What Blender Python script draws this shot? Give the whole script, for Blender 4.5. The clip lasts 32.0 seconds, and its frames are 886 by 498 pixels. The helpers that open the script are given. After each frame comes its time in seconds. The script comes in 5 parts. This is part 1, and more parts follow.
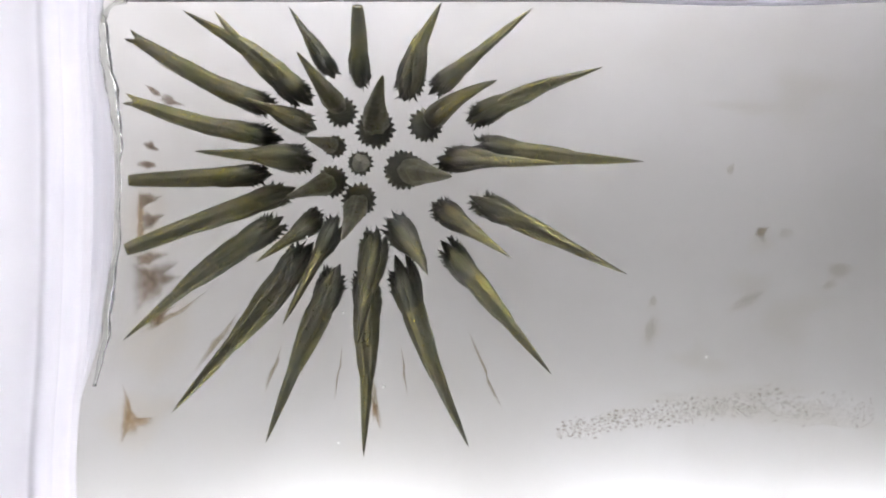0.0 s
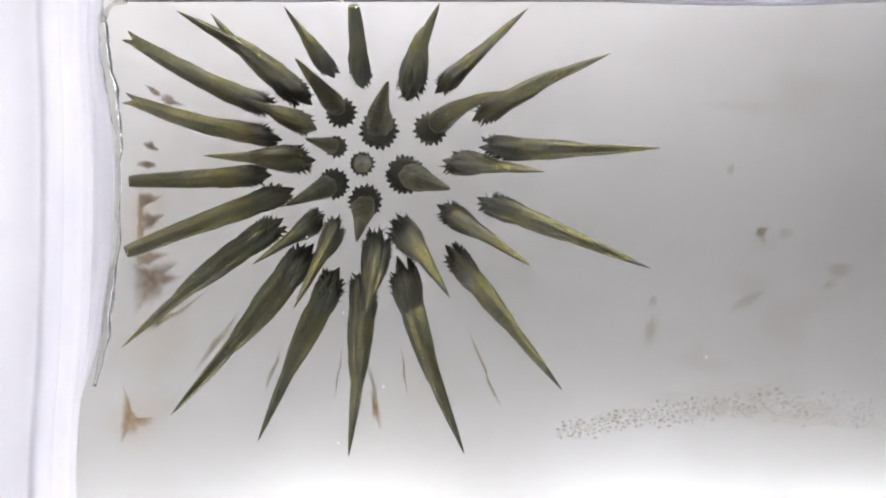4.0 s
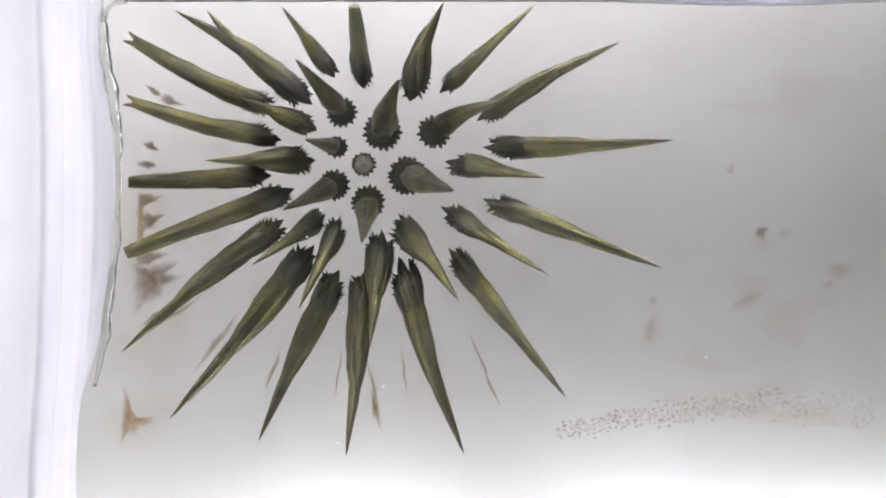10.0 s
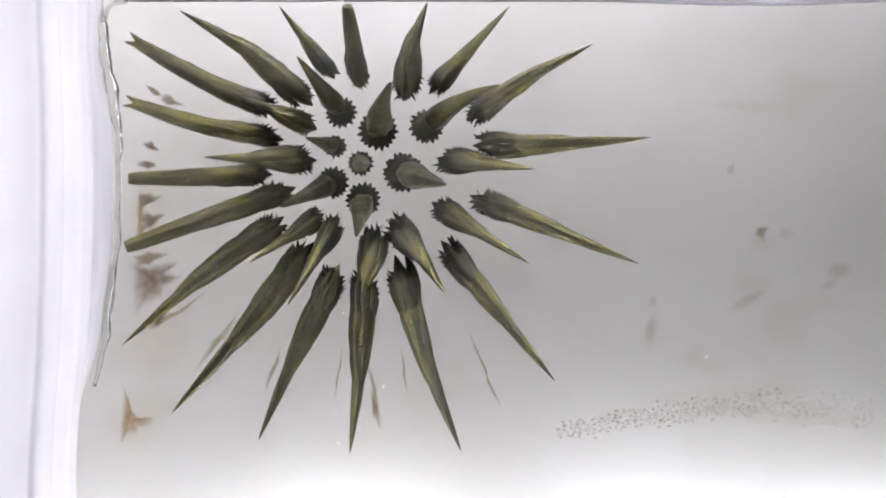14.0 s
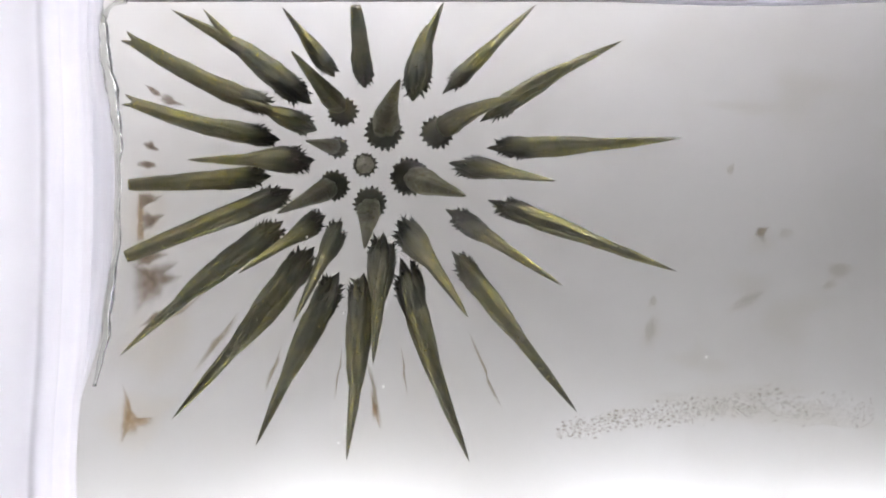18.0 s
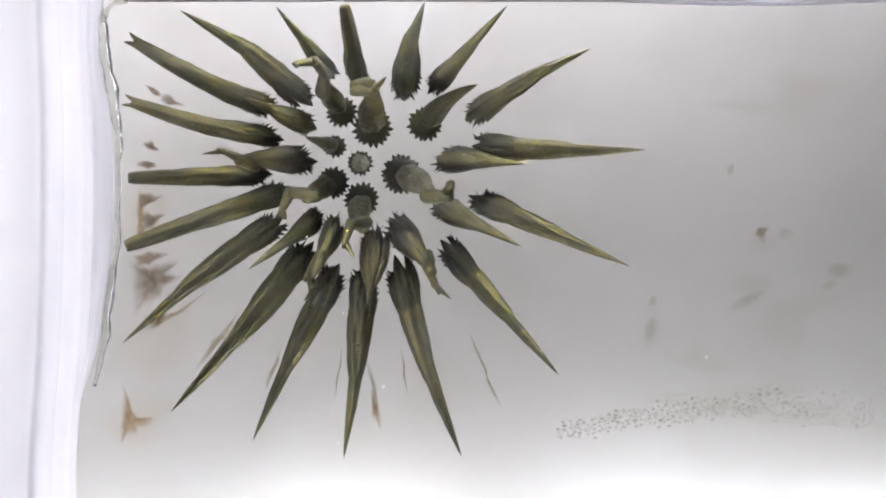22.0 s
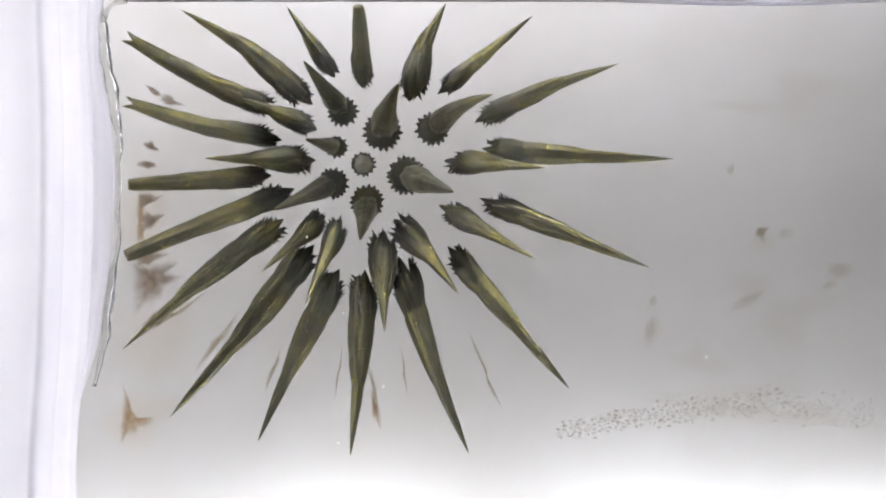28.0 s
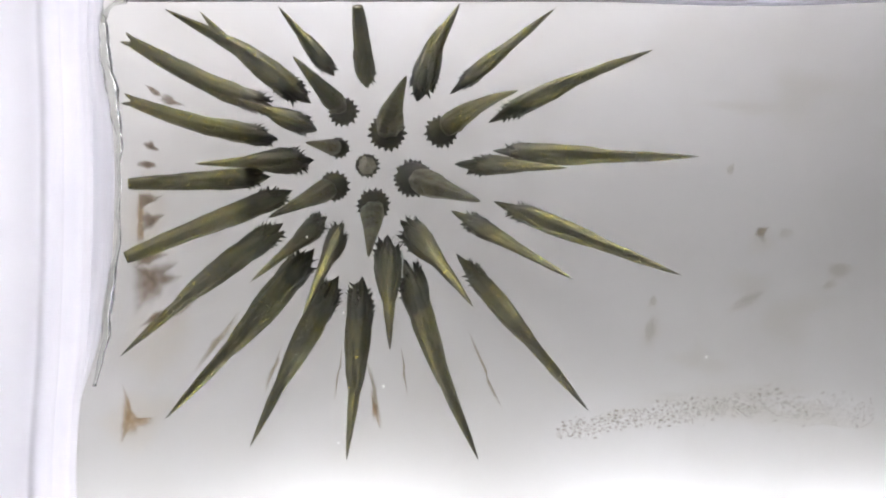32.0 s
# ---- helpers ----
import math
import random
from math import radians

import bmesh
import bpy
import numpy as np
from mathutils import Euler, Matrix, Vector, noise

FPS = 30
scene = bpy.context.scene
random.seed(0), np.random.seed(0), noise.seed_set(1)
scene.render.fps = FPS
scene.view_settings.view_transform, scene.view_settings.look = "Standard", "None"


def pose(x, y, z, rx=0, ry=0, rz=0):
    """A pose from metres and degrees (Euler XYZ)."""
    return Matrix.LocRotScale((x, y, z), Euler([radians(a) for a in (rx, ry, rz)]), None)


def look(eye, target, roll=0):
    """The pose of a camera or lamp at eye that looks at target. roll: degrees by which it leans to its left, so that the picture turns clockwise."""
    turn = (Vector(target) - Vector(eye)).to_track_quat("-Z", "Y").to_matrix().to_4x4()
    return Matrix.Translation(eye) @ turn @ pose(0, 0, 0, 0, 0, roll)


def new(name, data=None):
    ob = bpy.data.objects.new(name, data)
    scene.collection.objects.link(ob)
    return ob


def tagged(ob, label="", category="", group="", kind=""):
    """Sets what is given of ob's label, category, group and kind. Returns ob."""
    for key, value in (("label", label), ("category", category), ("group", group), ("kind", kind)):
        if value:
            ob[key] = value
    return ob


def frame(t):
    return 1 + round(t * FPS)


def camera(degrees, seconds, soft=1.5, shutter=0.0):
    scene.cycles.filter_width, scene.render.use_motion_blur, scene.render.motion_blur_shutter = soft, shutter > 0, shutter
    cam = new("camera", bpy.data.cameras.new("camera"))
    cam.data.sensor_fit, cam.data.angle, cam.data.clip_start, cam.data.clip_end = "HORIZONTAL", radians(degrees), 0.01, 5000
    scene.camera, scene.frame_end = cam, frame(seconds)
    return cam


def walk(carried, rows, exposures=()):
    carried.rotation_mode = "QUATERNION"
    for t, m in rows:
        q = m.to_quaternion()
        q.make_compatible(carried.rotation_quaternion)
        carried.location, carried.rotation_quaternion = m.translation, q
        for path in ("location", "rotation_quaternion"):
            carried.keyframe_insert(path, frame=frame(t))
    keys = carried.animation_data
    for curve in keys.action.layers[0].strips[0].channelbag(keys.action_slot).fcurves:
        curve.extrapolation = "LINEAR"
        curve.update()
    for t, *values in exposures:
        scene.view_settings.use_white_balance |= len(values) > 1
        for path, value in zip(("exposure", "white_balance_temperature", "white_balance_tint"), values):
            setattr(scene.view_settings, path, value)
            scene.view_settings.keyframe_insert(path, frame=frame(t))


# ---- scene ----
MM = 0.001
DEPTH = 80.8            # from the lens to the inside of the bottle's back wall, mm
cam = camera(40, 32.0, soft=2.0)
still = pose(0, 0, DEPTH * MM)
walk(cam, [(0.0, still), (32.0, still)], [(0.0, 0.62), (32.0, 0.62)])

# ---- world and lamps ----
world = bpy.data.worlds.new("world")
world.use_nodes = True
world.node_tree.nodes["Background"].inputs["Color"].default_value = (0.90, 0.92, 1.0, 1)
world.node_tree.nodes["Background"].inputs["Strength"].default_value = 0.02
scene.world = world


def area_lamp(name, at, target, w, h, watts, colour=(1, 1, 1)):
    d = bpy.data.lights.new(name, "AREA")
    d.shape, d.size, d.size_y, d.energy, d.color = "RECTANGLE", w, h, watts, colour
    ob = new(name, d)
    ob.matrix_world = look(at, target)
    return ob


def mm(*v):
    return Vector(v) * MM


# two unseen panels added in the tent's roof as overhead fill, soft lamps beside the bottle's base and its upper side,
# and rows of small LEDs along its walls
for x_panel in (-0.19, 0.19):
    area_lamp("added_roof_light", (x_panel, 0.0, 0.31), (0, 0, 0), 0.07, 0.34, 0.0275, (0.945, 0.965, 1.0))
area_lamp("soft_lamp_light", mm(-120, 12, 90), mm(0, 0, 0), 0.034, 0.055, 0.042, (1.0, 0.982, 0.962))
area_lamp("soft_lamp_light", mm(-6, 122, 88), mm(0, 0, 0), 0.055, 0.034, 0.050, (1.0, 0.982, 0.962))
for x_led in (-6.0, 14.5, 30.0):
    area_lamp("led_light", mm(x_led, -25, 9), mm(x_led, -16, 4), 0.008, 0.005, 0.010, (0.95, 0.97, 1.0))
    area_lamp("led_light", mm(x_led, -20.5, -8), mm(x_led, -18.5, 0), 0.012, 0.003, 0.0007, (0.94, 0.95, 1.0))
for x_led in (-8.0, 10.0, 28.0):
    area_lamp("led_light", mm(x_led, 27, 10), mm(x_led, 17, 2), 0.008, 0.005, 0.020, (0.97, 0.96, 1.0))
for y_led in (-13.0, 9.0):
    area_lamp("led_light", mm(-42, y_led, 12), mm(-22, y_led * 0.6, 4), 0.005, 0.012, 0.0056, (0.99, 0.968, 0.99))
# strips inside the light box, under its opal sheet
area_lamp("strip_light", mm(3, -21.5, -8), mm(3, -19.5, 0), 0.084, 0.003, 0.0037, (0.955, 0.96, 1.0))
area_lamp("strip_light", mm(-14, 28.5, -20), mm(-14, 17, 0), 0.075, 0.010, 0.0142, (0.99, 0.968, 1.0))
area_lamp("strip_light", mm(-17, -32, -24), mm(-17, -16, 0), 0.070, 0.010, 0.0024, (1.0, 0.975, 0.90))
area_lamp("strip_light", mm(-40, 0, -26), mm(-22, 0, 0), 0.010, 0.06, 0.0031, (1.0, 0.973, 0.965))


# ---- materials ----
def material(name):
    m = bpy.data.materials.new(name)
    m.use_nodes = True
    nt = m.node_tree
    return m, nt, nt.nodes["Principled BSDF"], nt.nodes["Material Output"]


def node(nt, kind, **values):
    n = nt.nodes.new(kind)
    for k, v in values.items():
        n.inputs[k.replace("_", " ")].default_value = v
    return n


def noise_of(nt, scale, detail=4.0, rough=0.6):
    co = nt.nodes.new("ShaderNodeTexCoord")
    n = node(nt, "ShaderNodeTexNoise", Scale=scale, Detail=detail, Roughness=rough)
    nt.links.new(co.outputs["Object"], n.inputs["Vector"])
    return n


def ramp(nt, source, stops):
    r = nt.nodes.new("ShaderNodeValToRGB")
    while len(r.color_ramp.elements) < len(stops):
        r.color_ramp.elements.new(0.5)
    for e, (p, c) in zip(r.color_ramp.elements, stops):
        e.position, e.color = p, (*c, 1)
    nt.links.new(source, r.inputs["Fac"])
    return r


def bump(nt, source, height, strength, to):
    b = node(nt, "ShaderNodeBump", Strength=strength, Distance=height)
    nt.links.new(source, b.inputs["Height"])
    nt.links.new(b.outputs["Normal"], to.inputs["Normal"])


def plain(name, colour, rough, spread=0.06, scale=30.0):
    m, nt, p, _ = material(name)
    n = noise_of(nt, scale)
    lo, hi = [c * (1 - spread) for c in colour], [min(1, c * (1 + spread)) for c in colour]
    r = ramp(nt, n.outputs["Fac"], [(0.3, lo), (0.7, hi)])
    nt.links.new(r.outputs["Color"], p.inputs["Base Color"])
    p.inputs["Roughness"].default_value = rough
    return m


def ferrofluid_material(name, stops, thick, rough, metal, relief, sheen):
    """Oily dark fluid with a gold-green sheen, streaked along its length; the thick stops paint shade at the feet."""
    m, nt, p, out = material(name)
    co = nt.nodes.new("ShaderNodeAttribute")
    co.attribute_name = "grain"
    along = node(nt, "ShaderNodeMapping", Scale=(1.0, 1.0, 0.16))
    nt.links.new(co.outputs["Vector"], along.inputs["Vector"])
    streak = node(nt, "ShaderNodeTexNoise", Scale=6500.0, Detail=4.0, Roughness=0.7)
    nt.links.new(along.outputs["Vector"], streak.inputs["Vector"])
    cloud = node(nt, "ShaderNodeTexNoise", Scale=520.0, Detail=3.0)
    nt.links.new(co.outputs["Vector"], cloud.inputs["Vector"])
    mix = nt.nodes.new("ShaderNodeMath")
    mix.operation = "MULTIPLY_ADD"
    mix.inputs[1].default_value = 0.5
    nt.links.new(streak.outputs["Fac"], mix.inputs[0])
    nt.links.new(cloud.outputs["Fac"], mix.inputs[2])
    # shade painted into the colour: mixes towards the darker foot stops
    foot_shade = nt.nodes.new("ShaderNodeAttribute")
    foot_shade.attribute_name = "foot_shade"
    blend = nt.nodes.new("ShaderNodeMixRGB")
    nt.links.new(foot_shade.outputs["Fac"], blend.inputs["Fac"])
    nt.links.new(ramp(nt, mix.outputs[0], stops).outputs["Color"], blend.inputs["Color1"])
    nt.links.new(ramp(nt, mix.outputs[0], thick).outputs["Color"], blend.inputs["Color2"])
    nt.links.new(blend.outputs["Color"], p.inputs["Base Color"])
    rr = ramp(nt, streak.outputs["Fac"], [(0.3, (rough,) * 3), (0.75, (rough + 0.10,) * 3)])
    nt.links.new(rr.outputs["Color"], p.inputs["Roughness"])
    p.inputs["Metallic"].default_value = metal
    p.inputs["Specular IOR Level"].default_value = 0.35
    speck = node(nt, "ShaderNodeTexNoise", Scale=5200.0, Detail=2.0, Roughness=0.6)
    nt.links.new(co.outputs["Vector"], speck.inputs["Vector"])
    both = nt.nodes.new("ShaderNodeMath")
    both.operation = "ADD"
    nt.links.new(streak.outputs["Fac"], both.inputs[0])
    nt.links.new(speck.outputs["Fac"], both.inputs[1])
    bump(nt, both.outputs[0], 0.00007, relief, p)
    # a thin oil film that reflects in gold
    gold = node(nt, "ShaderNodeBsdfGlossy", Color=(0.88, 0.76, 0.14, 1), Roughness=0.15)
    bump(nt, both.outputs[0], 0.00007, relief * 0.8, gold)
    much = ramp(nt, streak.outputs["Fac"], [(0.40, (sheen * 0.35,) * 3), (0.55, (sheen,) * 3), (0.70, (sheen * 2.4,) * 3)])
    # gold film cut by about half where the foot's shade is painted
    oil = nt.nodes.new("ShaderNodeMath")
    oil.operation = "MULTIPLY_ADD"
    oil.inputs[1].default_value, oil.inputs[2].default_value = -0.55, 1.0
    nt.links.new(foot_shade.outputs["Fac"], oil.inputs[0])
    glitter = node(nt, "ShaderNodeTexNoise", Scale=8200.0, Detail=1.0)
    nt.links.new(co.outputs["Vector"], glitter.inputs["Vector"])
    spark = ramp(nt, glitter.outputs["Fac"], [(0.615, (0.0,) * 3), (0.68, (0.55,) * 3)])
    most = nt.nodes.new("ShaderNodeMath")
    most.operation = "MAXIMUM"
    nt.links.new(much.outputs["Color"], most.inputs[0])
    nt.links.new(spark.outputs["Color"], most.inputs[1])
    film = nt.nodes.new("ShaderNodeMath")
    film.operation = "MULTIPLY"
    nt.links.new(most.outputs[0], film.inputs[0])
    nt.links.new(oil.outputs[0], film.inputs[1])
    lay = nt.nodes.new("ShaderNodeMixShader")
    nt.links.new(film.outputs[0], lay.inputs["Fac"])
    nt.links.new(p.outputs[0], lay.inputs[1])
    nt.links.new(gold.outputs[0], lay.inputs[2])
    nt.links.new(lay.outputs[0], out.inputs["Surface"])
    return m


def white_plate_material():
    """Opal sheet under the bottle: faint grey clouds and dust."""
    m, nt, p, out = material("opal_sheet")
    a, b = noise_of(nt, 55.0, 3.0), noise_of(nt, 420.0, 5.0, 0.7)
    mix = nt.nodes.new("ShaderNodeMath")
    mix.operation = "MULTIPLY_ADD"
    mix.inputs[1].default_value = 0.35
    nt.links.new(b.outputs["Fac"], mix.inputs[0])
    nt.links.new(a.outputs["Fac"], mix.inputs[2])
    r = ramp(nt, mix.outputs[0], [(0.45, (0.532, 0.525, 0.513)), (0.80, (0.606, 0.603, 0.606))])
    nt.links.new(r.outputs["Color"], p.inputs["Base Color"])
    p.inputs["Roughness"].default_value = 0.6
    thru = nt.nodes.new("ShaderNodeBsdfTranslucent")
    nt.links.new(r.outputs["Color"], thru.inputs["Color"])
    half = node(nt, "ShaderNodeMixShader", Fac=0.6)
    nt.links.new(p.outputs[0], half.inputs[1])
    nt.links.new(thru.outputs[0], half.inputs[2])
    nt.links.new(half.outputs[0], out.inputs["Surface"])
    return m


def pane_material(name, tint=(1, 1, 1)):
    """Clear flat glass, seen straight through, with its gloss."""
    m, nt, p, out = material(name)
    nt.nodes.remove(p)
    clear = node(nt, "ShaderNodeBsdfTransparent", Color=(*tint, 1))
    gloss = node(nt, "ShaderNodeBsdfGlossy", Roughness=0.03)
    fres = node(nt, "ShaderNodeFresnel", IOR=1.33)
    mix = nt.nodes.new("ShaderNodeMixShader")
    nt.links.new(fres.outputs["Fac"], mix.inputs["Fac"])
    nt.links.new(clear.outputs[0], mix.inputs[1])
    nt.links.new(gloss.outputs[0], mix.inputs[2])
    nt.links.new(mix.outputs[0], out.inputs["Surface"])
    return m


def cloudy_glass_material():
    """Thick moulded glass that scatters the LEDs' light."""
    m, nt, p, out = material("thick_glass")
    n = noise_of(nt, 160.0, 3.0)
    r = ramp(nt, n.outputs["Fac"], [(0.3, (0.83, 0.827, 0.87)), (0.7, (0.925, 0.925, 0.95))])
    nt.links.new(r.outputs["Color"], p.inputs["Base Color"])
    p.inputs["Roughness"].default_value = 0.12
    p.inputs["IOR"].default_value = 1.5
    tr = node(nt, "ShaderNodeBsdfTranslucent", Color=(0.957, 0.953, 0.995, 1))
    mix = node(nt, "ShaderNodeMixShader", Fac=0.45)
    nt.links.new(p.outputs[0], mix.inputs[1])
    nt.links.new(tr.outputs[0], mix.inputs[2])
    nt.links.new(mix.outputs[0], out.inputs["Surface"])
    return m


def clear_glass_material():
    m, nt, p, _ = material("clear_glass")
    p.inputs["Base Color"].default_value = (0.80, 0.815, 0.785, 1)
    p.inputs["Roughness"].default_value = 0.13
    p.inputs["IOR"].default_value = 1.48
    p.inputs["Transmission Weight"].default_value = 1.0
    n = noise_of(nt, 700.0, 2.0)
    bump(nt, n.outputs["Fac"], 0.0005, 0.5, p)
    return m


def residue_material(name, colour, body):
    """Dried film of ferrofluid: patchy, a stain that light passes through, thinning out to its rim."""
    m, nt, p, out = material(name)
    n = noise_of(nt, 1500.0, 5.0, 0.65)
    p.inputs["Base Color"].default_value = (*[0.7 * c for c in colour], 1)
    p.inputs["Roughness"].default_value = 0.7
    att = nt.nodes.new("ShaderNodeAttribute")
    att.attribute_name = "film_depth"
    mul = nt.nodes.new("ShaderNodeMath")
    mul.operation = "MULTIPLY"
    spots = ramp(nt, n.outputs["Fac"], [(0.3, (0.55,) * 3), (0.65, (1.0,) * 3)])
    nt.links.new(att.outputs["Fac"], mul.inputs[0])
    nt.links.new(spots.outputs["Color"], mul.inputs[1])
    stain = ramp(nt, mul.outputs[0], [(0.0, (1.0, 1.0, 1.0)), (1.0, colour)])
    clear = nt.nodes.new("ShaderNodeBsdfTransparent")
    nt.links.new(stain.outputs["Color"], clear.inputs["Color"])
    solid = nt.nodes.new("ShaderNodeMath")
    solid.operation = "MULTIPLY"
    solid.inputs[1].default_value = body
    nt.links.new(mul.outputs[0], solid.inputs[0])
    mix = nt.nodes.new("ShaderNodeMixShader")
    nt.links.new(solid.outputs[0], mix.inputs["Fac"])
    nt.links.new(clear.outputs[0], mix.inputs[1])
    nt.links.new(p.outputs[0], mix.inputs[2])
    nt.links.new(mix.outputs[0], out.inputs["Surface"])
    return m


# second set of stops: the same fluid, shaded for the feet
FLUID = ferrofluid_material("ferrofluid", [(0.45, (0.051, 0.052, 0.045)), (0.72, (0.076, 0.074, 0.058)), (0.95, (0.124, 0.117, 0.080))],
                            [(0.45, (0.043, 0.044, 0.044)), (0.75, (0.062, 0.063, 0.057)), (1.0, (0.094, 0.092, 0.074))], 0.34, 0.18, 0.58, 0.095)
PLATE = white_plate_material()
PANE = pane_material("clear_pane")
THICK = cloudy_glass_material()
CLEAR = clear_glass_material()
BROWN = residue_material("brown_residue", (0.30, 0.205, 0.125), 0.2)
ORANGE = residue_material("orange_residue", (0.60, 0.42, 0.23), 0.1)
GREY = residue_material("streak_residue", (0.60, 0.52, 0.38), 0.08)
SMUDGE = residue_material("smudge_residue", (0.91, 0.895, 0.86), 0.02)
WARM = residue_material("warm_tint", (0.955, 0.925, 0.865), 0.0)
SPECK = residue_material("speck_residue", (0.43, 0.335, 0.22), 0.10)
FAINT = residue_material("faint_residue", (0.955, 0.945, 0.915), 0.0)
BUBBLE = plain("bubble_white", (0.94, 0.94, 0.93), 0.15, 0.02)
WALL_PAINT = plain("wall_paint", (0.78, 0.77, 0.75), 0.8, 0.03, 6.0)
# for the added tent: dark, so that the fluid reflects little of it
FABRIC = plain("grey_fabric", (0.20, 0.20, 0.205), 0.9, 0.06, 40.0)
WOOD = plain("bench_laminate", (0.72, 0.71, 0.69), 0.45, 0.05, 14.0)


# ---- mesh helpers ----
def link(name, bm, mat, parent=None, smooth=False, label=""):
    me = bpy.data.meshes.new(name)
    bm.normal_update()
    bm.to_mesh(me)
    bm.free()
    me.materials.append(mat)
    if smooth:
        for f in me.polygons:
            f.use_smooth = True
    ob = new(name, me)
    if parent:
        ob.parent = parent
    if label:
        ob["label"] = label
    return ob


def part(name, bm, mat, parent, label="", smooth=False):
    return link(name, bm, mat, parent, smooth, label)


def block(x0, x1, y0, y1, z0, z1, bevel=0.0):
    bm = bmesh.new()
    bmesh.ops.create_cube(bm, size=1)
    for v in bm.verts:
        v.co = Vector((x0 + (v.co.x + 0.5) * (x1 - x0), y0 + (v.co.y + 0.5) * (y1 - y0), z0 + (v.co.z + 0.5) * (z1 - z0)))
    if bevel:
        bmesh.ops.bevel(bm, geom=bm.edges[:], offset=bevel, segments=3, affect="EDGES", profile=0.5)
    return bm


def tube(bm, points, radii, sides=12):
    rings = []
    for i, p in enumerate(points):
        a, b = points[max(i - 1, 0)], points[min(i + 1, len(points) - 1)]
        q = Vector((0, 0, 1)).rotation_difference((b - a).normalized())
        rings.append([bm.verts.new(p + q @ Vector((math.cos(k * math.tau / sides), math.sin(k * math.tau / sides), 0)) * radii[i])
                      for k in range(sides)])
    for a, b in zip(rings, rings[1:]):
        for k in range(sides):
            bm.faces.new((a[k], a[(k + 1) % sides], b[(k + 1) % sides], b[k]))
    bm.faces.new(rings[0][::-1])
    bm.faces.new(rings[-1])


# ---- an unseen tent, added to enclose the place and set what the fluid reflects ----
BENCH = -50.0 * MM      # top of the table
tagged(link("floor", block(-0.30, 0.30, -0.30, 0.30, BENCH - 0.03, BENCH), WOOD), "plain white laminate table top", "table top", kind="structure")
tagged(link("ceiling", block(-0.30, 0.30, -0.30, 0.30, 0.33, 0.345), FABRIC), "plain grey fabric roof of the light tent", "ceiling", kind="structure")
for name, b4 in (("wall_north", (-0.30, 0.30, 0.285, 0.30)), ("wall_south", (-0.30, 0.30, -0.30, -0.285)),
                 ("wall_east", (0.285, 0.30, -0.285, 0.285)), ("wall_west", (-0.30, -0.285, -0.285, 0.285))):
    tagged(link(name, block(*b4, BENCH, 0.33), FABRIC), "plain grey fabric side of the light tent", "wall", kind="structure")
box = tagged(new("light_box"), "shallow white light box with an opal sheet, under the bottle", "light box")
box.location = (0, 0, BENCH)
UP = -2.25 * MM - BENCH
part("bottom", block(-0.066, 0.081, -0.056, 0.056, 0, 0.003, 0.0005), WALL_PAINT, box)
for b4 in ((-0.066, -0.061, -0.056, 0.056), (0.076, 0.081, -0.056, 0.056), (-0.061, 0.076, 0.051, 0.056), (-0.061, 0.076, -0.056, -0.051)):
    part("side", block(*b4, 0.003, UP - 0.0006), WALL_PAINT, box)
bm = bmesh.new()
bmesh.ops.create_grid(bm, x_segments=2, y_segments=2, size=1)
for v in bm.verts:
    v.co = Vector((0.0075 + v.co.x * 0.0735, v.co.y * 0.056, UP - 0.0003))
part("opal_sheet", bm, PLATE, box, "thin white opal sheet lit from below")

# ---- the magnet that draws the fluid up, unseen inside the light box; it dims the sheet's middle ----
magnet = tagged(new("magnet"), "dark steel disc magnet inside the light box, under the fluid", "magnet")
magnet.location = (-5.33 * MM, 5.62 * MM, BENCH + 0.003)
STEEL = plain("dark_steel", (0.09, 0.09, 0.095), 0.45, 0.15, 300.0)
# disc sized and placed to darken the opal sheet round the hub
for name, low, high, wide in (("base", 0.0, 0.006, 0.0125), ("disc", 0.006, 0.030, 0.0105)):
    bm = bmesh.new()
    bmesh.ops.create_cone(bm, cap_ends=True, segments=48, radius1=wide, radius2=wide, depth=high - low, matrix=Matrix.Translation((0, 0, (low + high) / 2)))
    bmesh.ops.bevel(bm, geom=[e for e in bm.edges if abs(e.verts[0].co.z - e.verts[1].co.z) < 1e-6], offset=0.0008, segments=2, affect="EDGES")
    part(name, bm, STEEL, magnet)

# ---- the bottle, lying on the plate ----
LEFT, LOW, HIGH, RIGHT, TOP = -21.2, -18.2, 17.7, 46.0, 14.0
bottle = tagged(new("glass_bottle"), "clear flat-sided glass bottle with brown residue, lying on a light box", "bottle")
bottle.location = mm(0, 0, -2.2)
LIFT = 2.2


def base_bulge(y):
    """How far the bottle's moulded base wanders along its width, at the back wall."""
    ys = (-20.9, -16.5, -13.1, -9.7, -7.5, -5.2, -2.6, 0.0, 5.3, 9.0, 11.7, 13.4, 16.5, 20.9)
    xs = (-3.0, -3.0, -3.1, -2.5, -1.6, -1.05, -0.68, -0.35, -0.22, -0.42, -1.1, -1.3, -0.95, -0.9)
    return float(np.mean([np.interp(y + d, ys, xs) for d in (-1.2, -0.6, 0.0, 0.6, 1.2)]))


def wall_mesh(profile, y0, y1, steps, bend):
    """A wall drawn out along y from its profile of (x, z), mm, each station shifted by bend(y)."""
    bm = bmesh.new()
    rows = []
    for i in range(steps + 1):
        y = y0 + (y1 - y0) * i / steps
        rows.append([bm.verts.new(mm(x + bend(y) * (1.0 - 0.75 * min(1.0, z / 6.0)), y, z + LIFT)) for x, z in profile])
    n = len(profile)
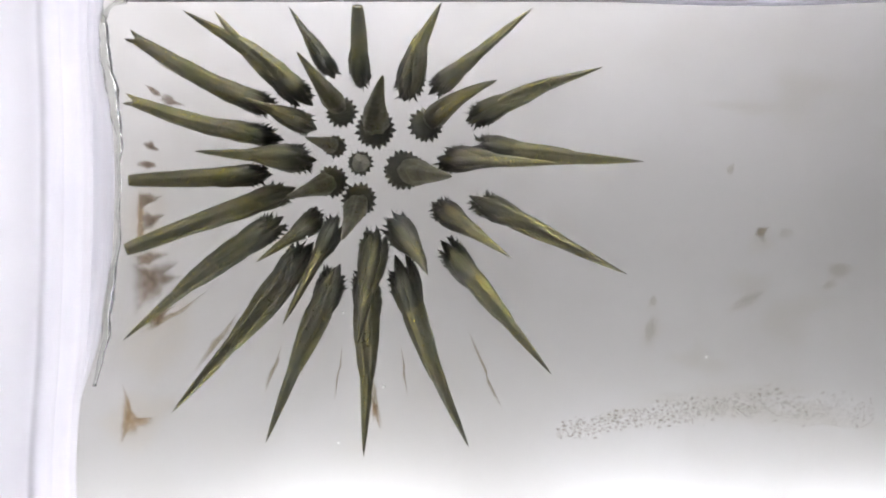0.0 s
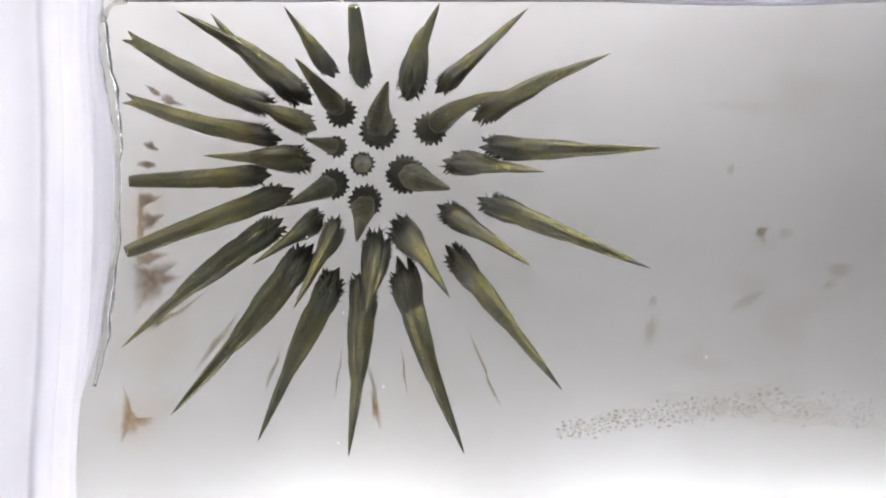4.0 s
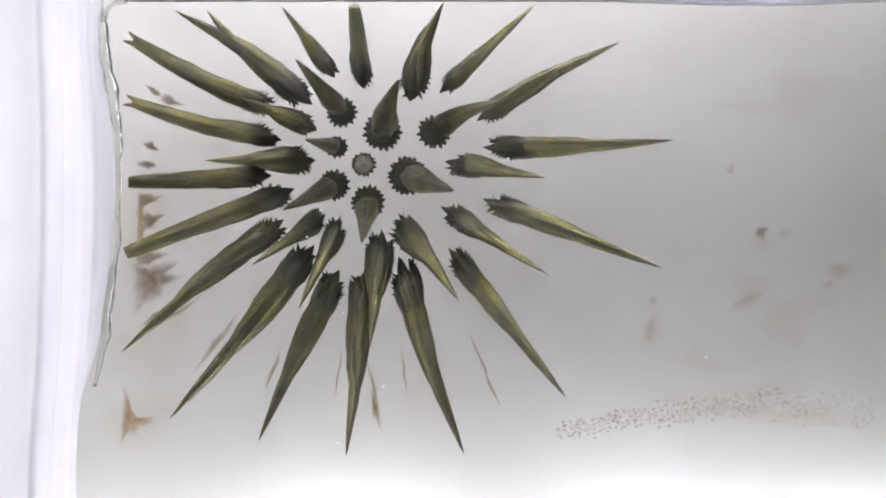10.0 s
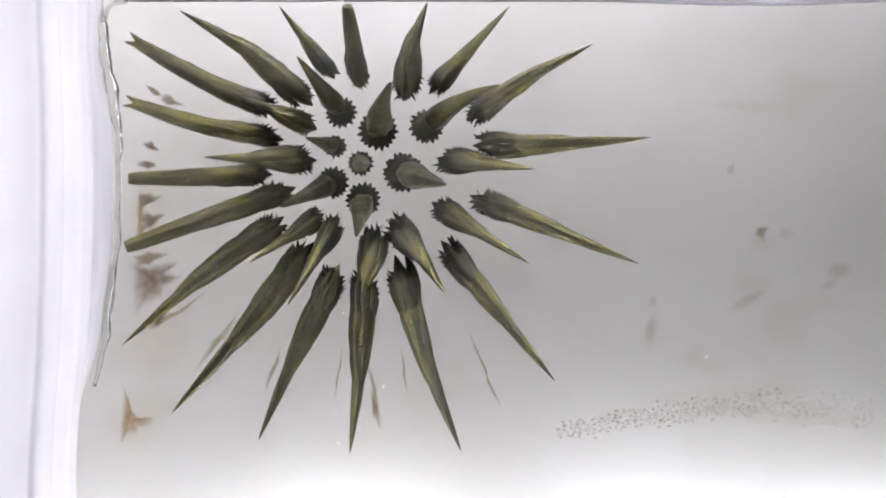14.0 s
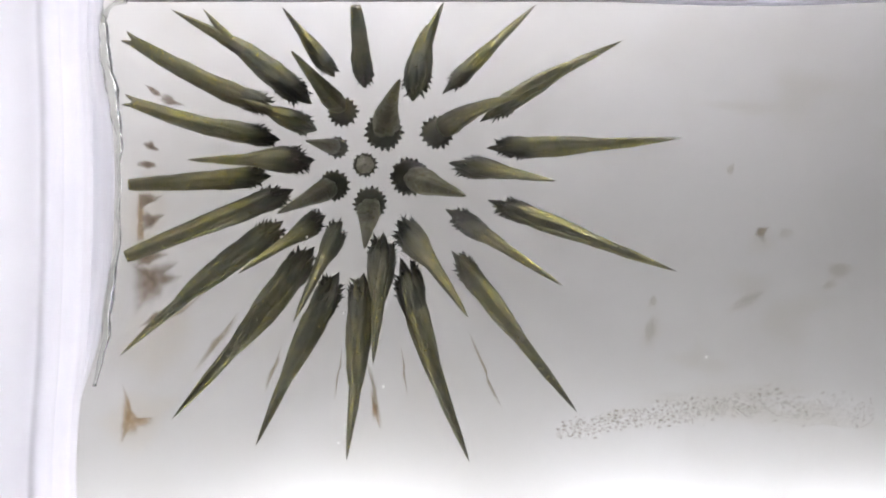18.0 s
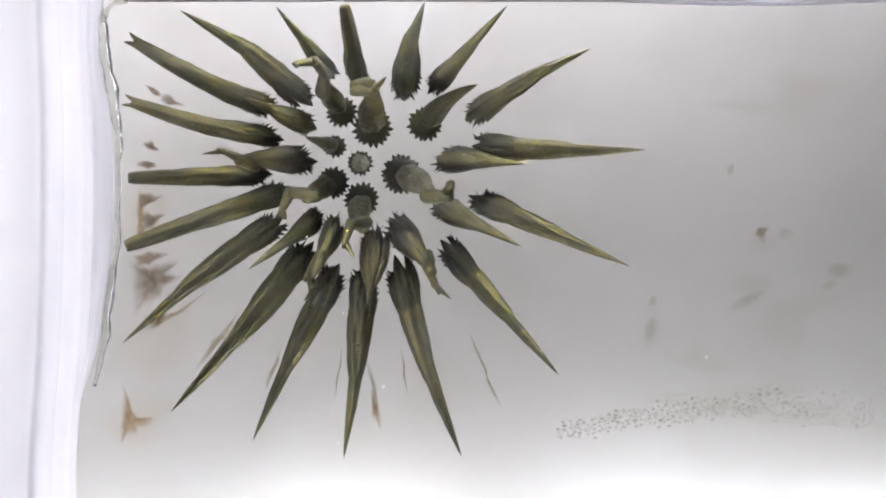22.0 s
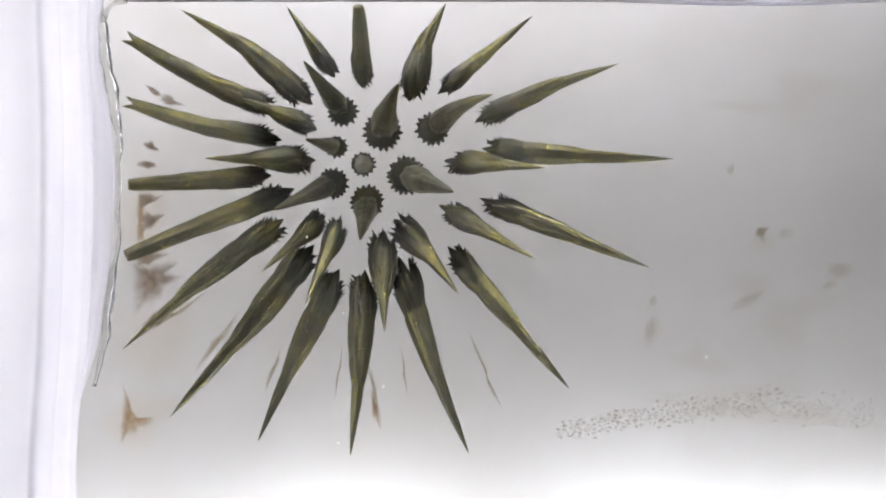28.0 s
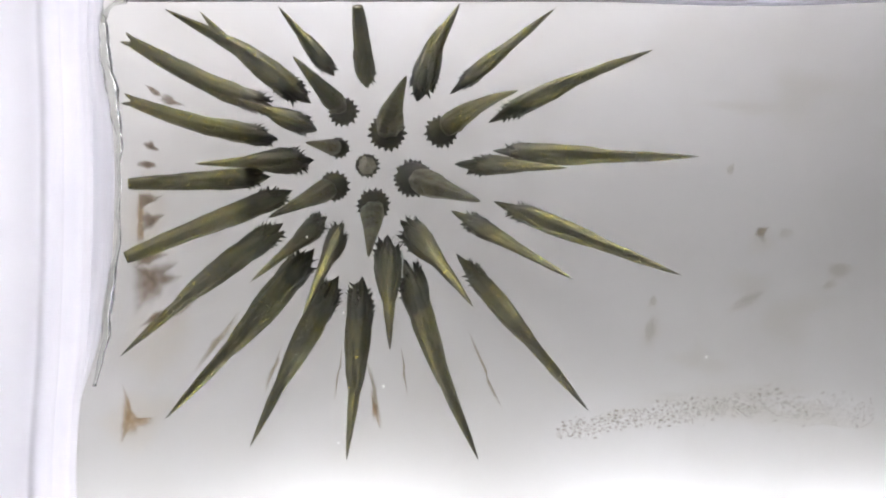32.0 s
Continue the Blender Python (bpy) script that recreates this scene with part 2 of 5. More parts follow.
    for a, b in zip(rows, rows[1:]):
        for k in range(n):
            bm.faces.new((a[k], a[(k + 1) % n], b[(k + 1) % n], b[k]))
    bm.faces.new(rows[0][::-1])
    bm.faces.new(rows[-1])
    bmesh.ops.recalc_face_normals(bm, faces=bm.faces[:])
    return bm


back = part("back_wall", block(-31 * MM, (RIGHT + 2) * MM, -21 * MM, 21 * MM, 0.0, LIFT * MM), PANE, bottle, "clear flat glass wall")
back.visible_shadow = False
front = part("front_wall", block(-31 * MM, (RIGHT + 2) * MM, -21 * MM, 21 * MM, (TOP + 0.02 + LIFT) * MM, (TOP + 1.8 + LIFT) * MM), PANE, bottle, "clear flat glass wall")
front.visible_shadow = False


def arc(cx, cz, r, a0, a1, n):
    return [(cx + r * math.cos(radians(a0 + (a1 - a0) * i / n)), cz + r * math.sin(radians(a0 + (a1 - a0) * i / n))) for i in range(n + 1)]


# the moulded base: an inner face with two shallow grooves, then its rounded foot
end_profile = [(LEFT - 0.35, 0.02), (LEFT - 0.45, 0.5), (LEFT - 0.55, 1.6), (LEFT - 0.6, 3.9), (LEFT - 1.35, 4.5), (LEFT - 0.5, 5.1),
               (LEFT - 0.5, 8.6), (LEFT - 0.9, 9.6), (LEFT - 0.6, 10.6), (LEFT - 0.6, 12.6)] + [(LEFT - 0.66, 13.05), (LEFT - 0.86, 13.28), (LEFT - 1.02, 13.20), (LEFT - 1.16, 13.36), (LEFT - 1.5, 13.62)] + \
              [(LEFT - 3.2, 13.75), (LEFT - 4.2, 13.5), (LEFT - 5.2, 13.6)] + arc(LEFT - 6.6, 12.2, 1.6, 80, 180, 6) + [(LEFT - 8.2, 0.02)]
part("base", wall_mesh(end_profile, -20.9, 20.9, 60, base_bulge), THICK, bottle, "thick moulded glass base, bright with scattered light", True)
# the long side walls, filleted into the back wall


def side_wall(inner, out, fillet, x0, x1):
    s = 1 if out > inner else -1
    prof = [(inner - fillet * s + fillet * s * math.sin(radians(a)), fillet - fillet * math.cos(radians(a)) + 0.02) for a in range(0, 91, 15)]
    prof += [(inner + 0.25 * s, 6.0), (inner + 0.1 * s, 11.0), (inner, TOP), (out, TOP), (out, 0.02)]
    bm = bmesh.new()
    rows = []
    n_x = 40
    for i in range(n_x + 1):
        x = x0 + (x1 - x0) * i / n_x
        wob = 0.10 * math.sin(x * 0.23) + 0.05 * math.sin(x * 0.61 + 1)
        dip = 0.26 * max(0.0, 1 - ((x - 20.5) / 9.0) ** 2) * s if inner > 0 else 0.0
        rows.append([bm.verts.new(mm(x, y - (dip if k < len(prof) - 2 else 0) + (wob if 2 < k < len(prof) - 2 else 0), z + LIFT)) for k, (y, z) in enumerate(prof)])
    n = len(prof)
    for a, b in zip(rows, rows[1:]):
        for k in range(n):
            bm.faces.new((a[k], a[(k + 1) % n], b[(k + 1) % n], b[k]))
    bm.faces.new(rows[0][::-1])
    bm.faces.new(rows[-1])
    bmesh.ops.recalc_face_normals(bm, faces=bm.faces[:])
    return bm


part("side_wall", side_wall(LOW, -20.9, 1.3, LEFT, RIGHT), THICK, bottle, "glass side wall lit by the LEDs behind it", True)
part("side_wall", side_wall(HIGH, 20.9, 1.3, LEFT, RIGHT), THICK, bottle, "thin bright glass side wall", True)
part("shoulder", block(RIGHT * MM, (RIGHT + 2) * MM, -20.9 * MM, 20.9 * MM, (LIFT + 0.02) * MM, (TOP + LIFT) * MM), THICK, bottle)
# the wavy bead of clear glass where the base meets the back wall
bm = bmesh.new()
BEAD_Y = (16.4, 15.3, 14.2, 12.7, 11.2, 9.8, 8.2, 6.7, 5.2, 1.5, -0.4, -1.5, -3.0, -4.5, -6.0, -7.8, -9.7, -11.9, -13.4, -16.4)
BEAD_X = (-22.7, -22.55, -22.55, -22.35, -22.1, -21.8, -21.6, -21.45, -21.5, -21.5, -21.6, -21.9, -22.15, -22.3, -22.4, -22.75, -23.4, -23.9, -24.3, -24.2)
BEAD_W = (0.18, 0.20, 0.36, 0.36, 0.40, 0.36, 0.28, 0.20, 0.11, 0.12, 0.16, 0.24, 0.34, 0.34, 0.24, 0.16, 0.13, 0.16, 0.16, 0.12)
rows = []
for i in range(89):
    y = 16.4 - 25.5 * i / 88
    cx = float(np.interp(y, BEAD_Y[::-1], BEAD_X[::-1])) + 0.05 * math.sin(y * 1.9)
    w = float(np.interp(y, BEAD_Y[::-1], BEAD_W[::-1])) * (1 + 0.16 * math.sin(y * 3.1) + 0.10 * math.sin(y * 7.3))
    rows.append([bm.verts.new(mm(cx - w * math.cos(a), y, LIFT + 0.03 + 1.2 * w * math.sin(a) * (1 + 0.3 * noise.noise(Vector((a * 1.5, y * 1.3, 2.0))))))
                 for a in [math.pi * k / 9 for k in range(10)]])
for a, b in zip(rows, rows[1:]):
    for k in range(10):
        bm.faces.new((a[k], a[(k + 1) % 10], b[(k + 1) % 10], b[k]))
bm.faces.new(rows[0][::-1])
bm.faces.new(rows[-1])
bmesh.ops.recalc_face_normals(bm, faces=bm.faces[:])
part("bead", bm, CLEAR, bottle, "wavy clear glass bead along the base", True)
# the rounded corner where the base meets the upper side wall
bm = bmesh.new()
tube(bm, [mm(-20.9 - 1.55 * math.cos(a), 15.0 + 1.45 * math.sin(a), LIFT + 0.30) for a in [math.radians(9 * k) for k in range(11)]], [(0.16 + 0.06 * math.sin(k * 0.9)) * MM for k in range(11)])
part("bead", bm, CLEAR, bottle, "clear glass bead round the inner corner", True)


# ---- dried residue on the back wall ----
LAYERS = [0.03]


def film(name, outline, mat, label):
    """A dried film from an outline in mm; deepest in the middle, thin at the rim."""
    lift = LAYERS[0] = LAYERS[0] + 0.004
    bm = bmesh.new()
    layer = bm.verts.layers.float.new("film_depth")
    cx, cy = sum(p[0] for p in outline) / len(outline), sum(p[1] for p in outline) / len(outline)
    rings = []
    for f, d in ((1.28, 0.0), (1.10, 0.10), (0.95, 0.30), (0.78, 0.62), (0.55, 0.90), (0.25, 1.0)):
        ring = []
        for x, y in outline:
            v = bm.verts.new(mm(cx + (x - cx) * f, cy + (y - cy) * f, LIFT + lift))
            v[layer] = d
            ring.append(v)
        rings.append(ring)
    n = len(outline)
    for a, b in zip(rings, rings[1:]):
        for k in range(n):
            bm.faces.new((a[k], a[(k + 1) % n], b[(k + 1) % n], b[k]))
    bm.faces.new(rings[-1])
    return part(name, bm, mat, bottle, label)


def lobe(cx, cy, length, width, angle, ragged=0.25, curve=0.0, n=40):
    """An outline that runs out to a point along its angle, with a wandering rim."""
    pts = []
    ph = [random.uniform(0, math.tau) for _ in range(4)]
    for k in range(n):
        a = math.tau * k / n
        x = math.cos(a)
        y = math.sin(a) * (1 - 0.75 * max(x, 0))
        j = 1 + ragged * 0.5 * (math.sin(2 * a + ph[0]) + 0.7 * math.sin(3 * a + ph[1]) + 0.5 * math.sin(5 * a + ph[2]) + 0.3 * math.sin(9 * a + ph[3]))
        x, y = x * length / 2 * j, y * width / 2 * j + curve * length * (x * x - 0.4) * (1 if x > 0 else -0.6)
        c, s = math.cos(radians(angle)), math.sin(radians(angle))
        pts.append((cx + x * c - y * s, cy + x * s + y * c))
    return pts


def torn(corners, amount=0.16, step=0.22):
    """An outline through the corners, mm, its edges torn into fine uneven points."""
    pts = []
    for (x0, y0), (x1, y1) in zip(corners, corners[1:] + corners[:1]):
        n = max(1, int(math.hypot(x1 - x0, y1 - y0) / step))
        for i in range(n):
            x, y = x0 + (x1 - x0) * i / n, y0 + (y1 - y0) * i / n
            pts.append((x + amount * noise.noise(Vector((x * 2.3, y * 2.3, 0.7))), y + amount * noise.noise(Vector((x * 2.3, y * 2.3, 5.1)))))
    return pts


for mat, corners in (
        (BROWN, [(-20.48, -1.01), (-19.58, -1.24), (-18.15, -0.94), (-17.70, -1.01), (-18.45, -1.54), (-17.48, -1.91), (-18.30, -2.29), (-18.60, -2.96), (-19.58, -3.64), (-20.25, -4.01), (-20.40, -2.59)]),
        (BROWN, [(-20.40, -0.53), (-19.58, -0.15), (-18.60, -0.26), (-18.30, -0.41), (-19.05, -0.71), (-19.58, -1.01), (-20.29, -1.09)]),
        (BROWN, [(-20.18, 3.56), (-19.58, 3.71), (-19.05, 3.49), (-18.53, 3.60), (-19.13, 3.19), (-19.58, 2.96), (-20.03, 2.59)]),
        (BROWN, [(-19.96, 2.10), (-19.58, 2.51), (-19.20, 2.21), (-18.45, 2.36), (-18.90, 1.84), (-19.35, 1.39), (-19.96, 1.09)]),
        (ORANGE, [(-20.25, 3.60), (-19.95, 3.60), (-19.80, 2.29), (-19.88, 0.41), (-20.29, 0.34)]),
        (ORANGE, [(-21.08, -9.34), (-20.86, -9.90), (-20.63, -10.65), (-20.18, -11.22), (-19.58, -11.29), (-19.20, -11.14), (-19.35, -11.59), (-20.03, -11.82), (-20.40, -12.19), (-21.08, -12.42), (-21.38, -12.90), (-21.31, -11.22)])):
    film("residue_stain", torn(corners), mat, "brown dried residue stain with a torn edge")
for cx, cy, l, w, a in ((-19.15, 10.45, 1.40, 0.35, -40.00), (-18.05, 9.80, 1.50, 0.62, -12.00), (-19.35, 6.80, 0.95, 0.60, -15.00), (-19.57, 5.59, 1.00, 0.70, -5.00), (-18.90, -4.50, 2.20, 0.70, 30.00)):
    film("residue_stain", lobe(cx, cy, l, w, a, 0.45), BROWN, "brown dried residue stain")
for cx, cy, l, w, a in ((-14.85, -5.96, 2.92, 0.90, 52.00), (-17.77, -4.27, 3.38, 0.60, 32.00), (-11.21, -7.84, 2.70, 0.45, 68.00), (-6.90, -8.03, 2.32, 0.30, 80.00), (-4.54, -9.71, 3.67, 0.60, 100.00), (-2.59, -8.03, 2.48, 0.30, 95.00), (2.92, -8.40, 3.67, 0.38, -68.00), (-17.47, 11.59, 2.25, 0.45, -28.00)):
    film("residue_streak", lobe(cx, cy, 1.25 * l, 0.62 * w, a, 0.30, 0.05), GREY, "faint brownish residue streak")
film("residue_streak", lobe(-4.55, -10.55, 2.10, 0.42, 98.0, 0.5, 0.08), ORANGE, "short brown residue streak")
for cx, cy, l, w, a in ((21.04, 1.09, 1.05, 0.82, 20.00), (21.22, 0.41, 2.25, 1.50, 0.00), (26.47, -1.46, 2.40, 1.12, 20.00), (13.91, -3.56, 1.12, 0.60, 80.00), (13.91, -5.59, 2.77, 1.27, 80.00), (18.97, 5.29, 0.82, 0.45, 70.00), (23.10, -4.46, 5.25, 3.00, 10.00), (20.47, -2.40, 3.38, 1.88, 30.00), (25.72, -2.40, 1.35, 0.75, 0.00), (17.10, -7.46, 3.38, 2.25, 0.00), (23.85, 10.54, 5.62, 2.62, 0.00), (20.10, 9.41, 6.00, 0.97, 0.00), (11.85, -10.84, 2.62, 0.90, 10.00), (18.60, -10.01, 12.38, 2.10, 6.00), (24.22, -11.14, 10.50, 1.88, -8.00)):
    film("residue_smudge", lobe(cx, cy, l, w, a, 0.6), FAINT, "faint grey smudge")
# large, very faint yellowish tint over the left of the back wall
for cx, cy, l, w, a in ((-19.60, 1.20, 9.50, 2.40, -88.00), (-18.60, -5.60, 7.50, 4.20, 60.00), (-20.00, -11.20, 5.20, 4.00, 20.00)):
    film("residue_veil", lobe(cx, cy, l, w, a, 0.3), WARM, "thin yellowish residue veil")
for cx, cy, l, w, a in ((21.15, 1.16, 0.75, 0.55, 30.00), (21.22, 0.64, 0.45, 0.40, 100.00), (22.75, 1.05, 0.95, 0.70, 10.00), (26.40, -1.35, 1.35, 0.80, 25.00), (25.55, -2.40, 0.62, 0.45, 0.00), (13.92, -3.34, 0.72, 0.42, 80.00), (13.75, -5.20, 1.50, 0.70, 75.00), (19.10, 5.30, 0.80, 0.40, 70.00), (20.20, -3.40, 2.60, 0.60, 30.00)):
    film("residue_smudge", lobe(cx, cy, 1.15 * l, 1.25 * w, a, 0.2), GREY if 0.6 < cy < 2.0 and cx < 21.2 else SMUDGE, "small grey-brown residue smudge")
bm = bmesh.new()
layer = bm.verts.layers.float.new("film_depth")
dots = []
for k in range(1700):
    f = random.random() ** 1.2
    cx = 7.54 + f * 21.00
    cy = -12.15 + 1.9 * math.sin(f * 2.2) * (1 if f < 0.75 else 0.85) + random.gauss(0, 0.24 + 0.25 * f)
    r = random.uniform(0.05, 0.16)
    if any((cx - p) ** 2 / 2.6 + (cy - q) ** 2 < (0.78 * (r + s)) ** 2 for p, q, s in dots):
        continue
    dots.append((cx, cy, r))
    ring = [bm.verts.new(mm(cx + 1.6 * r * math.cos(a) * random.uniform(0.6, 1.3), cy + r * math.sin(a) * random.uniform(0.6, 1.3), LIFT + 0.18))
            for a in [math.tau * j / 7 for j in range(7)]]
    mid = bm.verts.new(mm(cx, cy, LIFT + 0.18))
    mid[layer] = max(0.42, 1.0 - 0.75 * f) * random.uniform(0.5, 1.0)
    for j in range(7):
        bm.faces.new((ring[j], ring[(j + 1) % 7], mid))
tagged(part("residue_specks", bm, SPECK, bottle, "trail of fine brownish residue specks"), kind="stuff")
for cx, cy, r in ((-5.47, -3.50, 0.09), (0.81, -4.12, 0.06), (-3.28, -7.56, 0.10), (14.49, -5.93, 0.09), (23.77, 13.77, 0.05), (-7.47, 0.66, 0.07), (-5.75, -10.65, 0.07)):
    bm = bmesh.new()
    bmesh.ops.create_uvsphere(bm, u_segments=10, v_segments=6, radius=r * MM, matrix=Matrix.Translation(mm(cx, cy, TOP + LIFT - r)))
    part("bubble", bm, BUBBLE, bottle, "tiny bright bubble under the glass", True)

# ---- the ferrofluid spikes ----
SPIKES = {}
HUB = Vector((-5.33, 5.62))      # over the magnet, mm

# half-width along the shaft, and along the swell of fluid that slides on it, as shares of the widest
SHAFT_AT = (0.0, 0.04, 0.10, 0.2, 0.35, 0.5, 0.7, 0.88, 0.96, 1.0)
SHAFT = {"point": (0.03, 0.20, 0.34, 0.46, 0.54, 0.53, 0.40, 0.20, 0.09, 0.012),
         "fork": (0.03, 0.22, 0.44, 0.68, 0.84, 0.84, 0.73, 0.58, 0.50, 0.46),
         "blunt": (0.03, 0.22, 0.44, 0.68, 0.84, 0.84, 0.72, 0.60, 0.56, 0.46),
         "bulb": (0.06, 0.56, 0.84, 0.90, 0.76, 0.57, 0.39, 0.21, 0.11, 0.02)}
SWELL_AT = (0.0, 0.06, 0.16, 0.30, 0.46, 0.60, 0.76, 0.90, 1.0)
SWELL = (0.02, 0.26, 0.50, 0.74, 0.79, 0.73, 0.59, 0.40, 0.16)
SWELL_LONG = 0.72                # the swell's length, as a share of the spike's


def shaft_girth(u, style):
    return float(np.interp(u, SHAFT_AT, SHAFT["point" if style == "spur" else style]))


def ridges(a, u, long_mm, seed):
    """Lengthwise facets and small unevenness of the fluid's skin."""
    r = 0.94 + 0.13 * (1 - abs(math.sin(1.5 * a + seed + 0.7 * u))) ** 2 + 0.03 * math.cos(7 * a + 2 * seed + 3 * u)
    r += 0.05 * noise.noise(Vector((math.cos(a) * 1.3 + seed, math.sin(a) * 1.3, u * 7)))
    r += 0.09 * noise.noise(Vector((math.cos(a) * 4.0, math.sin(a) * 4.0 + seed, u * long_mm * 0.40)))
    return r + 0.05 * noise.noise(Vector((math.cos(a) * 3.5, math.sin(a) * 3.5 + seed, u * long_mm * 2.6)))


def lathe(stations, sides, seed, long_mm):
    """A closed skin round z from stations of (z, half-width, share of the length), with the fluid's ridges."""
    bm = bmesh.new()
    bm.verts.layers.float_vector.new("grain")
    foot_shade = bm.verts.layers.float.new("foot_shade")
    grain = bm.verts.layers.float_vector["grain"]
    rings = []
    for z, r, u in stations:
        ring = []
        for k in range(sides):
            a = math.tau * k / sides
            w = r * ridges(a, u, long_mm, seed)
            v = bm.verts.new((w * math.cos(a), w * math.sin(a), z))
            v[grain] = (v.co.x + seed * 0.01, v.co.y, u * long_mm * MM)
            # painted shade: full at the foot, gone a third of the way up
            v[foot_shade] = min(1.0, max(0.0, 1.25 - u / 0.26))
            ring.append(v)
        rings.append(ring)
    for a, b in zip(rings, rings[1:]):
        for k in range(sides):
            bm.faces.new((a[k], a[(k + 1) % sides], b[(k + 1) % sides], b[k]))
    bm.faces.new(rings[0][::-1])
    bm.faces.new(rings[-1])
    return bm


def segment_mesh(u0, u1, length, radius, style, seed, last):
    """One rigid length of a shaft, about its own middle; its ends tuck into its neighbours."""
    rows, stations = 22, []
    mid = (u0 + u1) / 2
    for i in range(rows + 1):
        f = i / rows
        u = u0 + (u1 - u0) * f
        r = radius * shaft_girth(min(max(u, 0), 1), style)
        if u0 > 0.01:
            r *= 1 - 0.10 * max(0.0, 1 - f / 0.25) ** 2
        if not last:
            r *= 1 - 0.16 * max(0.0, (f - 0.72) / 0.28) ** 2
        stations.append(((u - mid) * length, r, u))
    return lathe(stations, 44, seed, length / MM)


def swell_mesh(length, radius, seed):
    """The spindle of fluid that the pull draws along the shaft, about its own middle."""
    long = length * SWELL_LONG
    stations = [((i / 40 - 0.5) * long, radius * float(np.interp(i / 40, SWELL_AT, SWELL)), i / 40 * SWELL_LONG) for i in range(41)]
    return lathe(stations, 44, seed + 0.6, length / MM)


def fang_mesh(radius, long, flare, seed):
    """A fang of the foot: a ridged leaf with its point at the origin, along z, bulging to +x, with small barbs near its point."""
    rnd = random.Random(seed)
    bm = bmesh.new()
    bm.verts.layers.float_vector.new("grain")
    foot_shade = bm.verts.layers.float.new("foot_shade")
    grain = bm.verts.layers.float_vector["grain"]
    at = (0.0, 0.04, 0.105, 0.21, 0.35, 0.55, 0.78, 1.0)
    wide = (0.01, 0.07, 0.15, 0.31, 0.45, 0.43, 0.30, 0.12)
    deep = (0.01, 0.09, 0.17, 0.27, 0.33, 0.30, 0.20, 0.08)
    lift = (0.48 + flare, 0.51 + 0.8 * flare, 0.54 + 0.5 * flare, 0.59 + 0.2 * flare, 0.61, 0.55, 0.43, 0.26)
    rings, sides = [], 12
    bend = rnd.uniform(-0.25, 0.25)
    for i in range(19):
        s = (i / 18) ** 1.25
        w, d, x = (radius * float(np.interp(s, at, row)) for row in (wide, deep, lift))
        y = bend * radius * max(0.0, 0.35 - s)
        ring = []
        for k in range(sides):
            a = math.tau * k / sides
            n = 1 + 0.18 * noise.noise(Vector((math.cos(a) * 2 + seed, math.sin(a) * 2, s * 9)))
            keel = 1 + 0.10 * max(0.0, math.cos(a)) ** 6
            v = bm.verts.new((x + d * n * keel * math.cos(a), y + w * n * math.sin(a), s * long * radius))
            v[grain] = (v.co.x + seed * 0.013, v.co.y, v.co.z)
            # shade in the colour: full from the point to mid-leaf, then fading
            v[foot_shade] = min(1.0, 1.9 * (1 - s))
            ring.append(v)
        rings.append(ring)
    for a, b in zip(rings, rings[1:]):
        for k in range(sides):
            bm.faces.new((a[k], a[(k + 1) % sides], b[(k + 1) % sides], b[k]))
    bm.faces.new(rings[0][::-1])
    bm.faces.new(rings[-1])
    for k in range(6):
        s, side = 0.05 + 0.05 * k + rnd.uniform(0.0, 0.04), (-1, 1)[k % 2]
        x, w = (radius * float(np.interp(s, at, row)) for row in (lift, wide))
        root = Vector((x + 0.05 * radius, side * w * 0.7, s * long * radius))
        out = Vector((rnd.uniform(0.20, 0.34), side * rnd.uniform(0.12, 0.26), -rnd.uniform(0.30, 0.48))) * radius
        barb = [bm.verts.new(root + Vector((0.12 * radius * math.cos(a), 0.07 * radius * math.sin(a), 0.17 * radius * math.sin(a)))) for a in (0, 1.57, 3.14, 4.71)]
        end = bm.verts.new(root + out)
        for v in (*barb, end):
            # barbs carry the full painted shade
            v[grain], v[foot_shade] = v.co, 1.0
        for k in range(4):
            bm.faces.new((barb[k], barb[(k + 1) % 4], end))
    bmesh.ops.recalc_face_normals(bm, faces=bm.faces[:])
    return bm


def dome_mesh(radius, stretch, angle, seed):
    """The foot of a steep spike: a low uneven dome on the glass, drawn out towards the hub."""
    bm = bmesh.new()
    bm.verts.layers.float_vector.new("grain")
    foot_shade = bm.verts.layers.float.new("foot_shade")
    grain = bm.verts.layers.float_vector["grain"]
    n, rings = 40, []
    for scale, z in ((0.97, 0.02), (1.0, 0.18), (0.95, 0.36), (0.78, 0.50), (0.40, 0.58)):
        ring = []
        for k in range(n):
            a = math.tau * k / n
            r = radius * scale * (1 + 0.10 * noise.noise(Vector((math.cos(a) * 2.5, math.sin(a) * 2.5 + seed, z * 3))))
            x, y = r * math.cos(a), r * math.sin(a)
            x *= stretch if x < 0 else 1
            c, s = math.cos(angle), math.sin(angle)
            v = bm.verts.new((x * c - y * s, x * s + y * c, z * radius))
            # the whole dome is coloured as shaded
            v[grain], v[foot_shade] = (v.co.x + seed * 0.01, v.co.y, v.co.z), 1.0
            ring.append(v)
        rings.append(ring)
    for a, b in zip(rings, rings[1:]):
        for k in range(n):
            bm.faces.new((a[k], a[(k + 1) % n], b[(k + 1) % n], b[k]))
    bm.faces.new(rings[-1])
    bm.faces.new(rings[0][::-1])
    return bm


